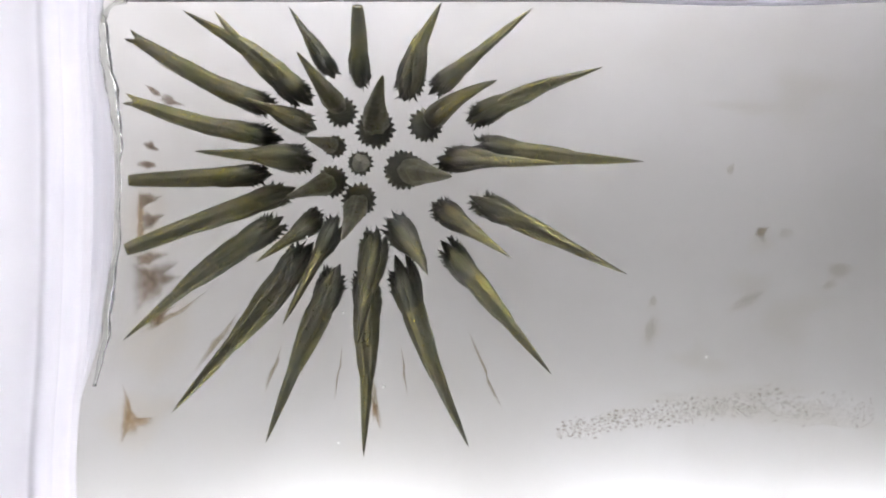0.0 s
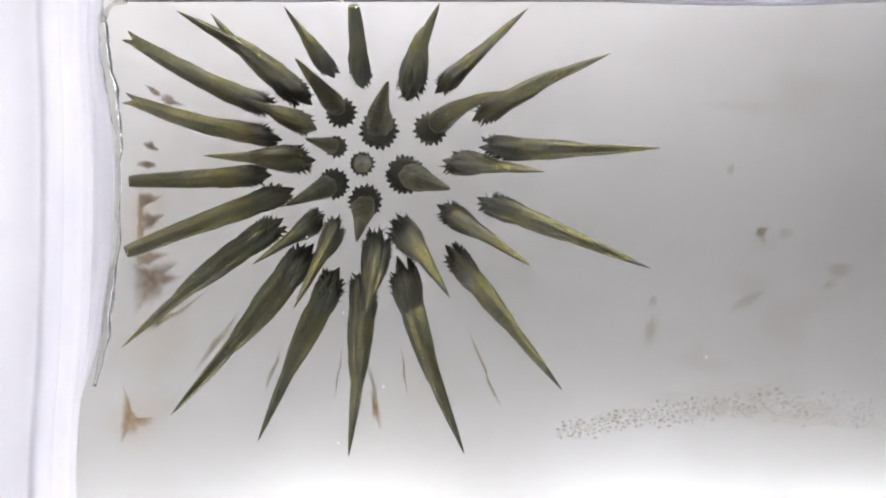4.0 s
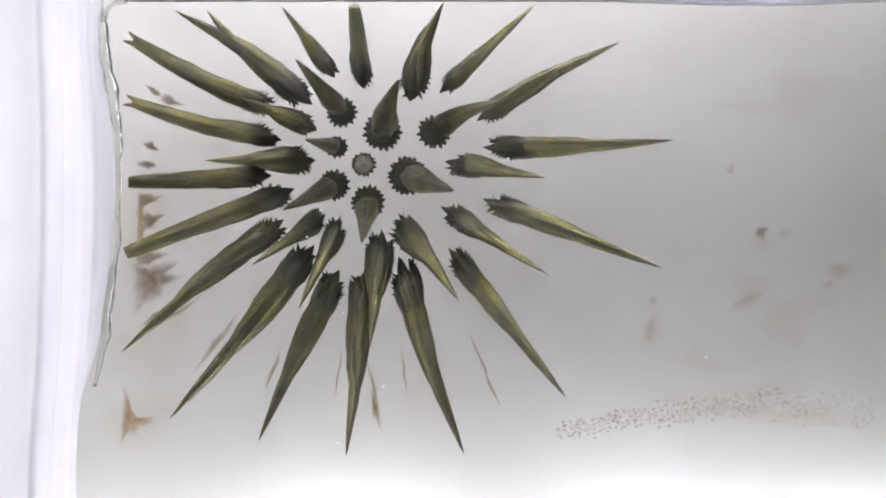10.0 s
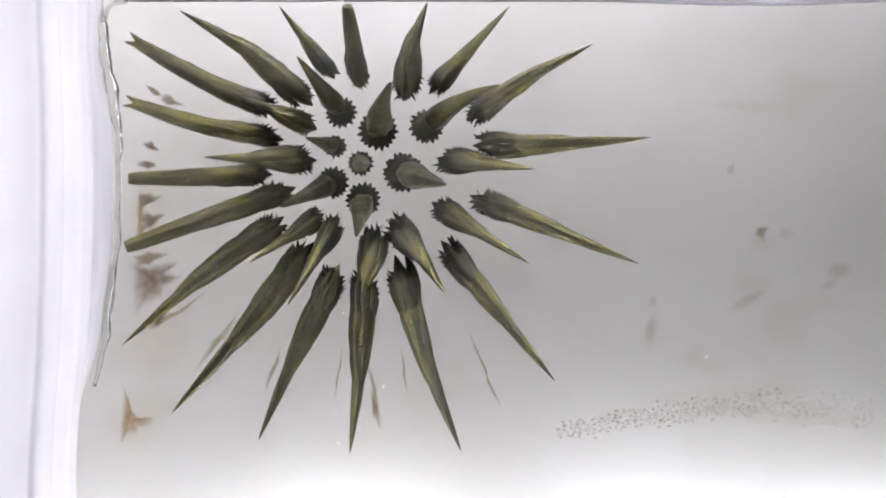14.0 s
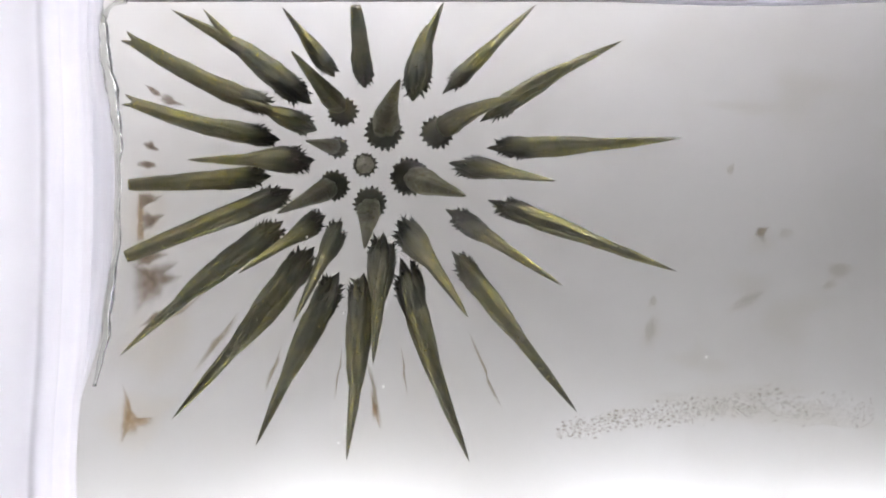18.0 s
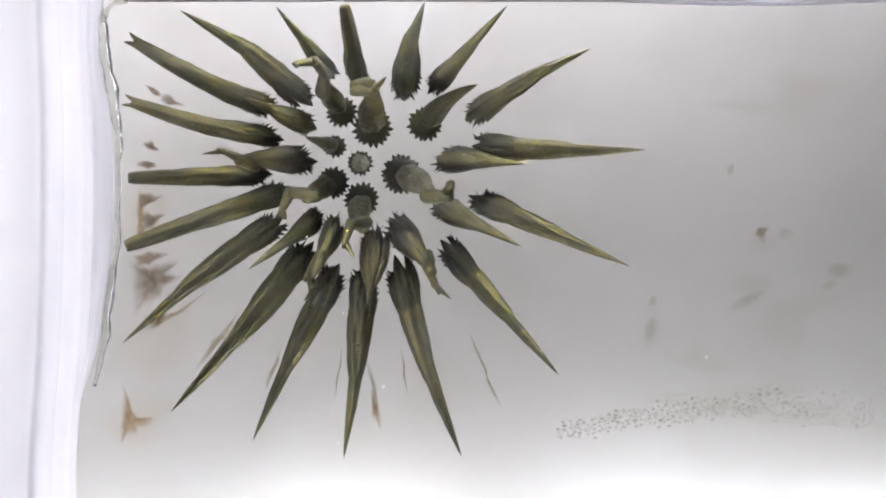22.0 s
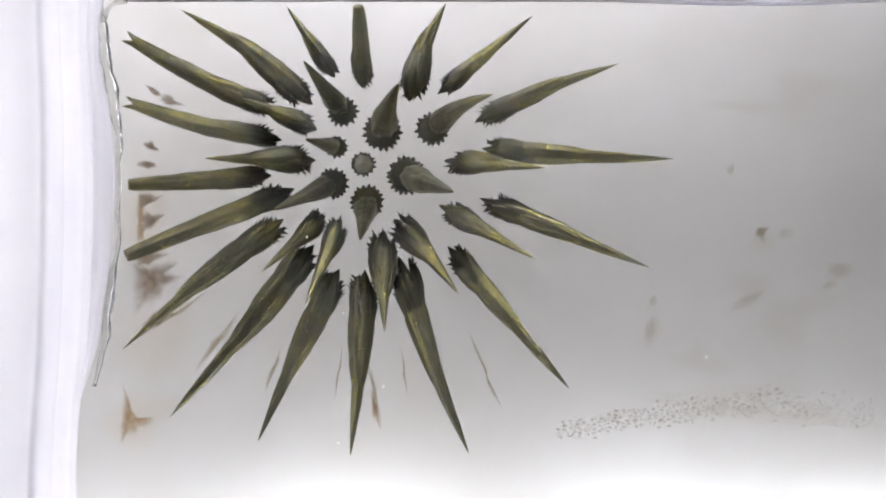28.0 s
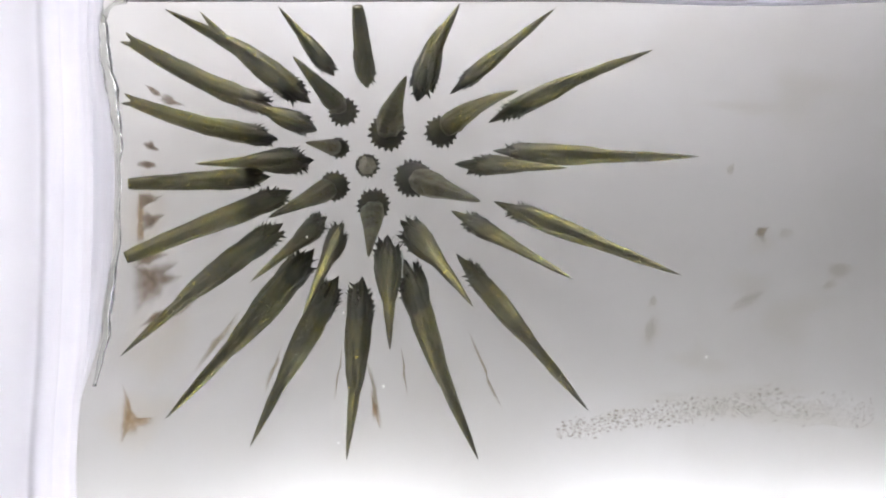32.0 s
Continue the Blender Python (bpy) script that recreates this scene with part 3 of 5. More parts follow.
def tooth_mesh(radius, long, seed):
    """A tooth of the dome: a keeled wedge along +x that runs out to a point on the glass."""
    bm = bmesh.new()
    bm.verts.layers.float_vector.new("grain")
    foot_shade = bm.verts.layers.float.new("foot_shade")
    grain = bm.verts.layers.float_vector["grain"]
    rings = []
    for x, w, top in ((-0.45, 0.22, 0.42), (-0.08, 0.20, 0.34), (0.45 * long, 0.12, 0.22), (long, 0.012, 0.10)):
        rings.append([bm.verts.new(Vector((x, y, z)) * radius) for y, z in ((-w, 0.03), (-0.7 * w, 0.6 * top), (0, top), (0.7 * w, 0.6 * top), (w, 0.03))])
    for a, b in zip(rings, rings[1:]):
        for k in range(5):
            bm.faces.new((a[k], a[(k + 1) % 5], b[(k + 1) % 5], b[k]))
    bm.faces.new(rings[0][::-1])
    bm.faces.new(rings[-1])
    for v in bm.verts:
        # teeth coloured as shaded as their dome
        v[grain], v[foot_shade] = (v.co.x + seed * 0.01, v.co.y, v.co.z), 1.0
    bmesh.ops.recalc_face_normals(bm, faces=bm.faces[:])
    return bm


def prong_mesh(length, radius):
    bm = bmesh.new()
    bm.verts.layers.float_vector.new("grain")
    tube(bm, [Vector((0, 0, -0.3 * length)), Vector((0, 0, 0.2 * length)), Vector((0.05 * length, 0, 0.65 * length)), Vector((0.12 * length, 0, length))],
         [radius, radius * 0.85, radius * 0.5, radius * 0.05], 12)
    grain = bm.verts.layers.float_vector["grain"]
    for v in bm.verts:
        v[grain] = v.co
    return bm


def spike(key, slack, taut, bow, height, radius, reach, count, style, stretch, teeth, label):
    """A spike of ferrofluid: its foot at slack or taut pull (mm), how far its middle bows aside, the height of its tip, its widest half-width,
    its mean length, and the number of rigid lengths it is made of."""
    order = len(SPIKES)
    seed = order * 1.7
    rnd = random.Random(order)
    thing = tagged(new("ferrofluid_spike"), label, "ferrofluid spike", "spikes of ferrofluid over the magnet")
    foot = Vector(slack)
    out = foot - HUB
    angle = math.atan2(out.y, out.x)
    pieces, lap = [], 0.38 / count
    spur = swell = None
    fangs, ring = [], []
    for k in range(count):
        u0, u1 = max(0.0, k / count - lap), min(1.0, (k + 1) / count + lap)
        last = k == count - 1
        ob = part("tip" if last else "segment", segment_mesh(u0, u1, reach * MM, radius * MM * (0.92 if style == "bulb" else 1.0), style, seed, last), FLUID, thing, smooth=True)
        pieces.append((ob, (u0 + u1) / 2, u1))
        if last and style == "fork":
            for lean in (-15, 17):
                p = part("prong", prong_mesh(0.55 * MM, 0.22 * radius * MM), FLUID, ob, smooth=True)
                side = Vector((-math.sin(angle), math.cos(angle), 0)) * (0.27 * radius * MM) * (1 if lean > 0 else -1)
                p.matrix_local = Matrix.Translation(side + Vector((0, 0, (1 - (u0 + u1) / 2) * reach * MM))) @ \
                    Matrix.Rotation(angle, 4, "Z") @ Matrix.Rotation(radians(-lean), 4, "X")
        if last and style == "spur":
            p = part("spur", prong_mesh(2.4 * MM, 0.40 * radius * MM), FLUID, ob, "side point of the split tip", True)
            side = Vector((-math.sin(angle), math.cos(angle), 0)) * (-0.12 * radius * MM)
            home = Matrix.Translation(side + Vector((0, 0, (0.59 - (u0 + u1) / 2) * reach * MM))) @ \
                Matrix.Rotation(angle, 4, "Z") @ Matrix.Rotation(radians(20), 4, "X")
            spur = (p, home)
    if style == "bulb":
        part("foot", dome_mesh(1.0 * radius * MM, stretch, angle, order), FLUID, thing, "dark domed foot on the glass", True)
        count = int(teeth * 1.3)
        for k in range(count):
            a = math.tau * (k + rnd.uniform(-0.22, 0.22)) / count
            inward = 0.5 - 0.5 * math.cos(a)       # 1 towards the hub
            r = 0.96 * radius * (1 + (stretch - 1) * inward)
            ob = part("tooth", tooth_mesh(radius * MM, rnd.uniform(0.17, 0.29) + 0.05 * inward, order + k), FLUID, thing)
            ring.append((ob, a + angle, r, inward))
    else:
        broad = radius * (1.28 if count > 4 else 1.12)       # the foot is broader than the shaft, most of all on the steeper spikes
        lean = rnd.uniform(0, math.tau)
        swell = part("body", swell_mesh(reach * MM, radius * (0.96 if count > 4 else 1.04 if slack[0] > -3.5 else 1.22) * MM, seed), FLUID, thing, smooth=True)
        for k in range(9):
            short = k % 2
            turn = math.tau * (k + rnd.uniform(-0.2, 0.2)) / 9 + seed
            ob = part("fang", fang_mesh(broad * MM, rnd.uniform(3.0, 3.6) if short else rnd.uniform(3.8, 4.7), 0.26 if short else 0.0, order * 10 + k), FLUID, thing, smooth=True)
            fangs.append((ob, turn, (0.55 if short else -0.10) + rnd.uniform(0.0, 0.40) + 0.35 * (1 - math.cos(turn - lean))))
    SPIKES[key] = dict(thing=thing, pieces=pieces, slack=Vector(slack), taut=Vector(taut), height=height, reach=reach, bow=Vector((*bow, 0.0)), tips={}, seed=seed, curl={}, spur=spur,
                       swell=swell, fangs=fangs, ring=ring, radius=radius, stance=0.0 if style == "bulb" else 0.62 * radius)


spike("c0", (-5.47, 5.70), (-5.02, 5.51), (0.00, 0.00), 8.8, 0.73, 8.85, 3, "bulb", 1.0, 12, "short ferrofluid spike pointing at the viewer, toothed dark foot")
spike("a1", (-2.59, 5.02), (-1.84, 4.61), (0.00, 0.00), 8.1, 1.09, 8.93, 7, "bulb", 1.12, 17, "dark olive ferrofluid spike rising steeply, pale tip and toothed foot")
spike("a2", (-4.31, 7.91), (-3.79, 7.91), (-0.19, 0.00), 8.1, 1.09, 8.46, 7, "bulb", 1.08, 16, "dark olive ferrofluid spike rising steeply, pale tip and toothed foot")
spike("a3", (-5.21, 3.23), (-4.65, 2.81), (0.00, 0.00), 7.5, 0.95, 8.07, 7, "bulb", 1.1, 15, "dark olive ferrofluid spike rising steeply, pale tip and toothed foot")
spike("a4", (-7.35, 4.35), (-7.27, 4.09), (0.00, 0.00), 7.1, 0.88, 7.83, 6, "bulb", 1.12, 14, "dark olive ferrofluid spike rising steeply, pale tip and toothed foot")
spike("a5", (-7.20, 6.79), (-6.97, 6.79), (0.00, 0.00), 5.6, 0.64, 5.80, 4, "bulb", 1.15, 10, "dark olive ferrofluid spike rising steeply, pale tip and toothed foot")
spike("b1", (-0.37, 5.99), (0.79, 5.59), (0.00, 0.00), 5.6, 0.75, 7.96, 6, "point", 1.25, 12, "dark olive-gold ferrofluid spike leaning outward with toothed foot")
spike("b2", (-0.97, 8.06), (0.04, 7.91), (-0.15, 0.30), 5.6, 0.92, 7.46, 7, "bulb", 1.2, 14, "dark olive-gold ferrofluid spike leaning outward with toothed foot")
spike("b3", (-6.79, 9.11), (-6.60, 9.22), (0.00, 0.00), 5.6, 0.85, 6.72, 7, "bulb", 1.15, 13, "dark olive-gold ferrofluid spike leaning outward with toothed foot")
spike("b4", (-8.41, 7.95), (-8.30, 7.84), (0.00, 0.00), 4.5, 0.71, 5.89, 4, "point", 1.2, 9, "dark olive-gold ferrofluid spike leaning outward with toothed foot")
spike("b5", (-8.43, 5.88), (-8.50, 5.92), (0.00, 0.00), 4.9, 0.78, 7.58, 7, "point", 1.2, 9, "dark olive-gold ferrofluid spike leaning outward with toothed foot")
spike("b7", (-7.94, 2.33), (-7.66, 2.21), (0.00, 0.00), 5.2, 0.64, 7.12, 6, "point", 1.25, 9, "dark olive-gold ferrofluid spike leaning outward with toothed foot")
spike("b8", (-6.86, 2.06), (-6.56, 1.77), (0.00, 0.00), 5.2, 0.64, 7.74, 6, "point", 1.3, 9, "dark olive-gold ferrofluid spike leaning outward with toothed foot")
spike("b9", (-4.30, 1.31), (-3.72, 0.97), (0.00, 0.00), 5.2, 0.82, 7.64, 6, "point", 1.2, 9, "dark olive-gold ferrofluid spike leaning outward with toothed foot")
spike("b10", (-3.52, 2.00), (-2.84, 1.92), (0.15, 0.04), 5.6, 0.82, 8.18, 7, "point", 1.2, 9, "dark olive-gold ferrofluid spike leaning outward with toothed foot")
spike("b11", (-0.71, 3.12), (0.48, 2.58), (0.00, 0.00), 5.2, 0.71, 8.59, 5, "point", 1.3, 9, "dark olive-gold ferrofluid spike leaning outward with toothed foot")
spike("o1", (2.04, 6.87), (3.04, 6.55), (0.00, -0.15), 4.1, 0.86, 11.52, 4, "point", 1.5, 9, "long dark olive ferrofluid spike leaning low over the glass")
spike("o2", (1.61, 8.46), (2.81, 8.24), (-0.11, 0.26), 3.9, 0.79, 9.85, 4, "point", 1.5, 9, "long dark olive ferrofluid spike leaning low over the glass")
spike("o3", (-0.89, 10.28), (0.35, 10.16), (0.00, 0.00), 3.6, 0.68, 7.74, 4, "point", 1.5, 9, "long dark olive ferrofluid spike leaning low over the glass")
spike("o4", (-2.46, 9.79), (-1.66, 9.74), (-0.30, 0.11), 3.9, 0.90, 6.84, 4, "point", 1.3, 9, "long dark olive ferrofluid spike leaning low over the glass")
spike("o5", (-5.50, 10.67), (-5.02, 10.64), (0.00, 0.00), 3.4, 0.68, 5.28, 3, "blunt", 1.3, 9, "dark olive ferrofluid spike, blunt where it meets the glass wall")
spike("o6", (-7.21, 11.33), (-7.17, 11.47), (0.00, 0.00), 3.4, 0.60, 5.57, 3, "point", 1.3, 8, "long dark olive ferrofluid spike leaning low over the glass")
spike("o7", (-8.83, 9.45), (-8.84, 9.56), (0.34, 0.34), 3.8, 0.87, 9.74, 4, "spur", 1.3, 9, "long dark olive ferrofluid spike with a split tip")
spike("o8", (-11.03, 9.21), (-11.03, 9.29), (-0.15, -0.30), 3.4, 0.75, 9.44, 4, "fork", 1.3, 9, "long dark olive ferrofluid spike with forked tip at the glass base")
spike("o9", (-10.61, 7.35), (-10.86, 7.34), (-0.07, -0.34), 3.4, 0.72, 8.94, 4, "fork", 1.3, 9, "long dark olive ferrofluid spike with forked tip at the glass base")
spike("o10", (-11.39, 4.95), (-11.38, 4.80), (0.00, 0.00), 3.4, 0.72, 8.25, 4, "blunt", 1.4, 8, "dark olive ferrofluid spike, blunt where it meets the glass wall")
spike("o11", (-9.85, 4.04), (-9.92, 3.93), (0.00, 0.00), 3.8, 0.79, 10.85, 4, "blunt", 1.3, 8, "dark olive ferrofluid spike, blunt where it meets the glass wall")
spike("o12", (-10.57, 2.04), (-10.47, 1.72), (-0.19, 0.19), 3.8, 0.87, 12.43, 4, "point", 1.4, 9, "long dark olive ferrofluid spike leaning low over the glass")
spike("o13", (-8.68, 0.40), (-8.47, 0.13), (0.11, -0.11), 3.9, 0.98, 13.10, 4, "point", 1.4, 9, "long dark olive ferrofluid spike leaning low over the glass")
spike("o14", (-6.86, -1.10), (-6.83, -1.78), (-0.11, 0.04), 4.1, 0.90, 11.84, 4, "point", 1.4, 9, "long dark olive ferrofluid spike leaning low over the glass")
spike("o15", (-5.14, -1.22), (-5.40, -1.78), (0.15, 0.00), 4.1, 0.90, 11.51, 4, "point", 1.4, 9, "long dark olive ferrofluid spike leaning low over the glass")
spike("o16", (-3.04, -0.48), (-2.51, -0.57), (-0.30, -0.07), 4.1, 0.98, 13.01, 4, "point", 1.3, 9, "long dark olive ferrofluid spike leaning low over the glass")
spike("o17", (-0.10, 0.52), (0.68, -0.08), (0.00, 0.00), 4.1, 0.86, 11.50, 4, "point", 1.5, 9, "long dark olive ferrofluid spike leaning low over the glass")
spike("o18", (1.84, 3.54), (3.19, 3.23), (0.00, 0.00), 4.1, 0.83, 11.51, 4, "point", 1.5, 9, "long dark olive ferrofluid spike leaning low over the glass")

# ---- how the magnet's pull moves them ----
PULL = {}
SNAP = 20.0      # the moment of the hardest pull, when the feet close altogether
SPUR_OUT = {}     # how far the side point of the split spike stands out


def pull(start, values):
    for i, v in enumerate(values):
        PULL[start + 0.5 * i] = v


def reaches(key, start, places):
    """Where a spike's tip stands on the plan, mm, every half second from start."""
    for i, p in enumerate(places):
        SPIKES[key]["tips"][start + 0.5 * i] = p


def splits(start, values):
    for i, v in enumerate(values):
        SPUR_OUT[start + 0.5 * i] = v


def curls(t, **amounts):
    """How far spikes buckle into a coil at t, mm."""
    for key, a in amounts.items():
        SPIKES[key]["curl"][t] = a


def motions():
    pull(0.0, [-0.01, -0.01, 0.78, 1.06, 0.94, 0.84, 0.60, 0.35])
    pull(5.5, [0.09, -0.05, -0.01, -0.06, 0.09, 0.15, 0.29, 0.91, 0.93, 0.43, 0.53, 0.37, 0.21, 0.25, 0.26, 0.09, 0.13, 0.01, 0.09])
    pull(16.5, [0.75, 1.00, 0.88, 0.61, 0.50, -0.15, 0.60, 0.84, -0.01, -0.01, 0.03, -0.05, 0.06, 0.05, 0.19, 0.47, 0.85, 1.01, 0.66])
    pull(27.5, [0.26, 0.36, 0.28, 0.10, 0.67, 0.07, 0.55, 0.30, 0.30, 0.92])
    reaches("c0", 0.0, [(-4.88, 5.15), (-4.88, 5.15), (-4.56, 4.99), (-4.45, 4.93), (-4.50, 4.96), (-4.54, 4.98), (-4.64, 5.03), (-4.74, 5.07)])
    reaches("c0", 5.5, [(-4.84, 5.13), (-4.90, 5.16), (-4.88, 5.15), (-4.90, 5.16), (-4.84, 5.13), (-4.82, 5.12), (-4.76, 5.09), (-4.51, 4.96), (-4.51, 4.96), (-4.71, 5.06), (-4.66, 5.04), (-4.73, 5.07), (-4.80, 5.10), (-4.78, 5.10), (-4.77, 5.09), (-4.84, 5.13), (-4.83, 5.12), (-4.87, 5.14), (-4.84, 5.13)])
    reaches("c0", 16.5, [(-4.58, 5.00), (-4.48, 4.94), (-4.52, 4.97), (-4.63, 5.02), (-4.68, 5.04), (-4.94, 5.17), (-4.64, 5.02), (-4.54, 4.98), (-4.88, 5.15), (-4.88, 5.15), (-4.87, 5.14), (-4.90, 5.16), (-4.85, 5.13), (-4.86, 5.14), (-4.80, 5.11), (-4.69, 5.05), (-4.54, 4.98), (-4.47, 4.94), (-4.61, 5.01)])
    reaches("c0", 27.5, [(-4.77, 5.09), (-4.73, 5.07), (-4.76, 5.09), (-4.84, 5.12), (-4.61, 5.01), (-4.85, 5.13), (-4.66, 5.04), (-4.76, 5.09), (-4.76, 5.09), (-4.51, 4.96)])
    reaches("a1", 0.0, [(0.54, 4.32), (0.32, 4.18), (1.82, 3.51), (3.18, 3.20), (3.68, 3.24), (1.75, 3.38), (0.88, 3.24), (0.52, 3.55)])
    reaches("a1", 5.5, [(0.44, 3.58), (0.88, 3.58), (0.18, 3.42), (0.88, 2.40), (0.79, 3.00), (-0.41, 3.07), (1.04, 3.13), (2.50, 3.00), (2.52, 3.06), (0.64, 3.48), (2.17, 3.11), (0.54, 3.65), (0.64, 3.50), (0.37, 3.51), (0.99, 3.37), (0.20, 3.51), (0.38, 3.62), (0.20, 3.85), (0.41, 3.63)])
    reaches("a1", 16.5, [(1.41, 3.04), (2.63, 2.84), (2.70, 2.88), (1.38, 3.17), (1.10, 3.29), (-0.03, 3.75), (1.60, 3.07), (2.57, 2.67), (1.13, 3.29), (0.47, 3.75), (1.00, 3.28), (0.71, 3.07), (0.58, 3.21), (1.55, 2.90), (0.58, 3.20), (0.64, 3.41), (2.12, 2.88), (2.57, 3.07), (1.49, 3.30)])
    reaches("a1", 27.5, [(0.67, 3.52), (0.64, 3.41), (0.74, 3.43), (0.30, 3.58), (1.34, 3.17), (0.27, 3.58), (1.92, 3.16), (0.71, 3.68), (1.22, 3.39), (2.23, 2.84)])
    reaches("a2", 0.0, [(-3.58, 10.40), (-3.69, 10.59), (-2.60, 11.37), (-1.59, 11.17), (-1.50, 10.79), (-2.34, 10.89), (-2.46, 10.15), (-3.03, 10.00)])
    reaches("a2", 5.5, [(-3.58, 10.08), (-4.02, 10.50), (-3.97, 10.31), (-3.85, 10.33), (-3.59, 10.56), (-3.92, 10.67), (-3.19, 10.31), (-2.05, 10.66), (-1.79, 10.74), (-2.62, 10.13), (-2.08, 10.02), (-2.82, 9.73), (-2.73, 9.34), (-3.00, 9.65), (-2.80, 9.73), (-3.00, 9.65), (-3.19, 10.00), (-3.11, 9.99), (-3.53, 10.46)])
    reaches("a2", 16.5, [(-2.60, 10.57), (-1.84, 10.76), (-1.81, 10.58), (-2.56, 10.16), (-2.69, 9.94), (-3.34, 9.32), (-2.48, 10.37), (-1.46, 10.24), (-3.17, 10.17), (-3.34, 10.16), (-3.61, 10.63), (-4.19, 10.67), (-3.68, 10.69), (-3.51, 11.68), (-3.68, 10.60), (-3.62, 10.35), (-2.22, 10.52), (-1.84, 10.94), (-2.20, 9.92)])
    reaches("a2", 27.5, [(-2.94, 9.90), (-2.65, 9.89), (-3.32, 10.42), (-3.51, 9.99), (-2.77, 10.61), (-3.68, 10.09), (-2.77, 10.66), (-3.51, 10.23), (-3.34, 10.30), (-2.18, 10.33)])
    reaches("a3", 0.0, [(-6.09, 0.54), (-6.13, 0.56), (-5.68, -0.48), (-4.68, -0.21), (-4.39, 0.03), (-4.96, 0.10), (-4.83, 0.71), (-5.14, 0.56)])
    reaches("a3", 5.5, [(-5.12, 0.39), (-5.07, 0.37), (-5.30, 0.00), (-4.73, -0.99), (-4.96, -0.12), (-5.17, 0.03), (-4.76, 0.23), (-4.22, 0.37), (-4.36, 0.05), (-4.90, 0.37), (-4.31, 0.24), (-4.90, 0.54), (-4.78, 0.52), (-5.07, 0.37), (-4.84, 0.31), (-5.07, 0.37), (-5.18, 0.42), (-5.24, 0.71), (-5.33, 0.37)])
    reaches("a3", 16.5, [(-4.58, -0.21), (-4.22, -0.14), (-4.22, -0.12), (-4.73, 0.03), (-4.72, 0.09), (-5.00, 0.71), (-4.55, -0.26), (-4.05, -0.99), (-4.77, 0.12), (-4.90, 0.37), (-5.04, 0.17), (-5.41, 0.03), (-5.19, 0.05), (-5.07, -0.31), (-4.99, -0.09), (-4.90, 0.03), (-4.08, -0.41), (-3.95, -0.65), (-4.39, -0.07)])
    reaches("a3", 27.5, [(-5.05, 0.43), (-5.00, 0.54), (-5.19, 0.19), (-5.24, 0.20), (-4.76, -0.20), (-5.24, 0.37), (-4.61, 0.09), (-4.90, 0.71), (-5.02, 0.21), (-4.49, -0.48)])
    reaches("a4", 0.0, [(-9.54, 3.11), (-9.45, 3.22), (-9.88, 2.70), (-9.70, 2.55), (-9.37, 2.77), (-9.64, 2.56), (-9.37, 2.70), (-9.53, 2.69)])
    reaches("a4", 5.5, [(-9.55, 2.58), (-9.03, 2.77), (-9.82, 2.42), (-10.05, 1.91), (-9.83, 2.36), (-10.05, 2.36), (-9.88, 2.31), (-9.98, 2.02), (-9.86, 2.19), (-9.71, 2.36), (-9.73, 2.36), (-9.54, 2.60), (-9.85, 2.45), (-10.05, 2.36), (-9.87, 2.45), (-9.71, 2.60), (-9.82, 2.54), (-9.88, 2.53), (-9.88, 2.51)])
    reaches("a4", 16.5, [(-10.32, 1.88), (-10.16, 1.98), (-10.00, 2.11), (-10.05, 2.15), (-10.01, 2.21), (-9.54, 2.70), (-9.97, 2.08), (-10.39, 1.57), (-9.80, 2.36), (-9.54, 2.43), (-9.71, 2.42), (-10.05, 2.26), (-9.96, 2.30), (-10.22, 2.26), (-10.21, 2.10), (-10.22, 2.09), (-10.37, 1.73), (-10.29, 1.74), (-10.28, 2.01)])
    reaches("a4", 27.5, [(-10.01, 2.47), (-10.29, 2.36), (-10.05, 2.43), (-10.39, 2.43), (-10.28, 2.07), (-10.05, 2.50), (-10.06, 2.22), (-10.39, 2.15), (-10.16, 2.36), (-10.57, 1.91)])
    reaches("a5", 0.0, [(-8.51, 6.91), (-8.51, 6.91), (-8.51, 6.63), (-8.51, 6.54), (-8.51, 6.58), (-8.51, 6.62), (-8.51, 6.70), (-8.51, 6.79)])
    reaches("a5", 5.5, [(-8.51, 6.88), (-8.51, 6.93), (-8.51, 6.91), (-8.51, 6.93), (-8.51, 6.88), (-8.51, 6.86), (-8.51, 6.81), (-8.51, 6.59), (-8.51, 6.58), (-8.51, 6.76), (-8.51, 6.72), (-8.51, 6.78), (-8.51, 6.84), (-8.51, 6.82), (-8.51, 6.82), (-8.51, 6.88), (-8.51, 6.86), (-8.51, 6.90), (-8.51, 6.88)])
    reaches("a5", 16.5, [(-8.51, 6.65), (-8.51, 6.56), (-8.51, 6.60), (-8.51, 6.70), (-8.51, 6.73), (-8.51, 6.96), (-8.51, 6.70), (-8.51, 6.62), (-8.51, 6.91), (-8.51, 6.91), (-8.51, 6.90), (-8.51, 6.93), (-8.51, 6.89), (-8.51, 6.89), (-8.51, 6.84), (-8.51, 6.74), (-8.51, 6.61), (-8.51, 6.56), (-8.51, 6.68)])
    reaches("a5", 27.5, [(-8.51, 6.82), (-8.51, 6.78), (-8.51, 6.81), (-8.51, 6.87), (-8.51, 6.67), (-8.51, 6.88), (-8.51, 6.72), (-8.51, 6.80), (-8.51, 6.80), (-8.51, 6.59)])
    reaches("b1", 0.0, [(7.19, 5.27), (7.09, 5.24), (9.63, 4.64), (9.81, 4.37), (9.63, 4.57), (8.60, 4.38), (6.66, 4.29), (6.48, 4.59)])
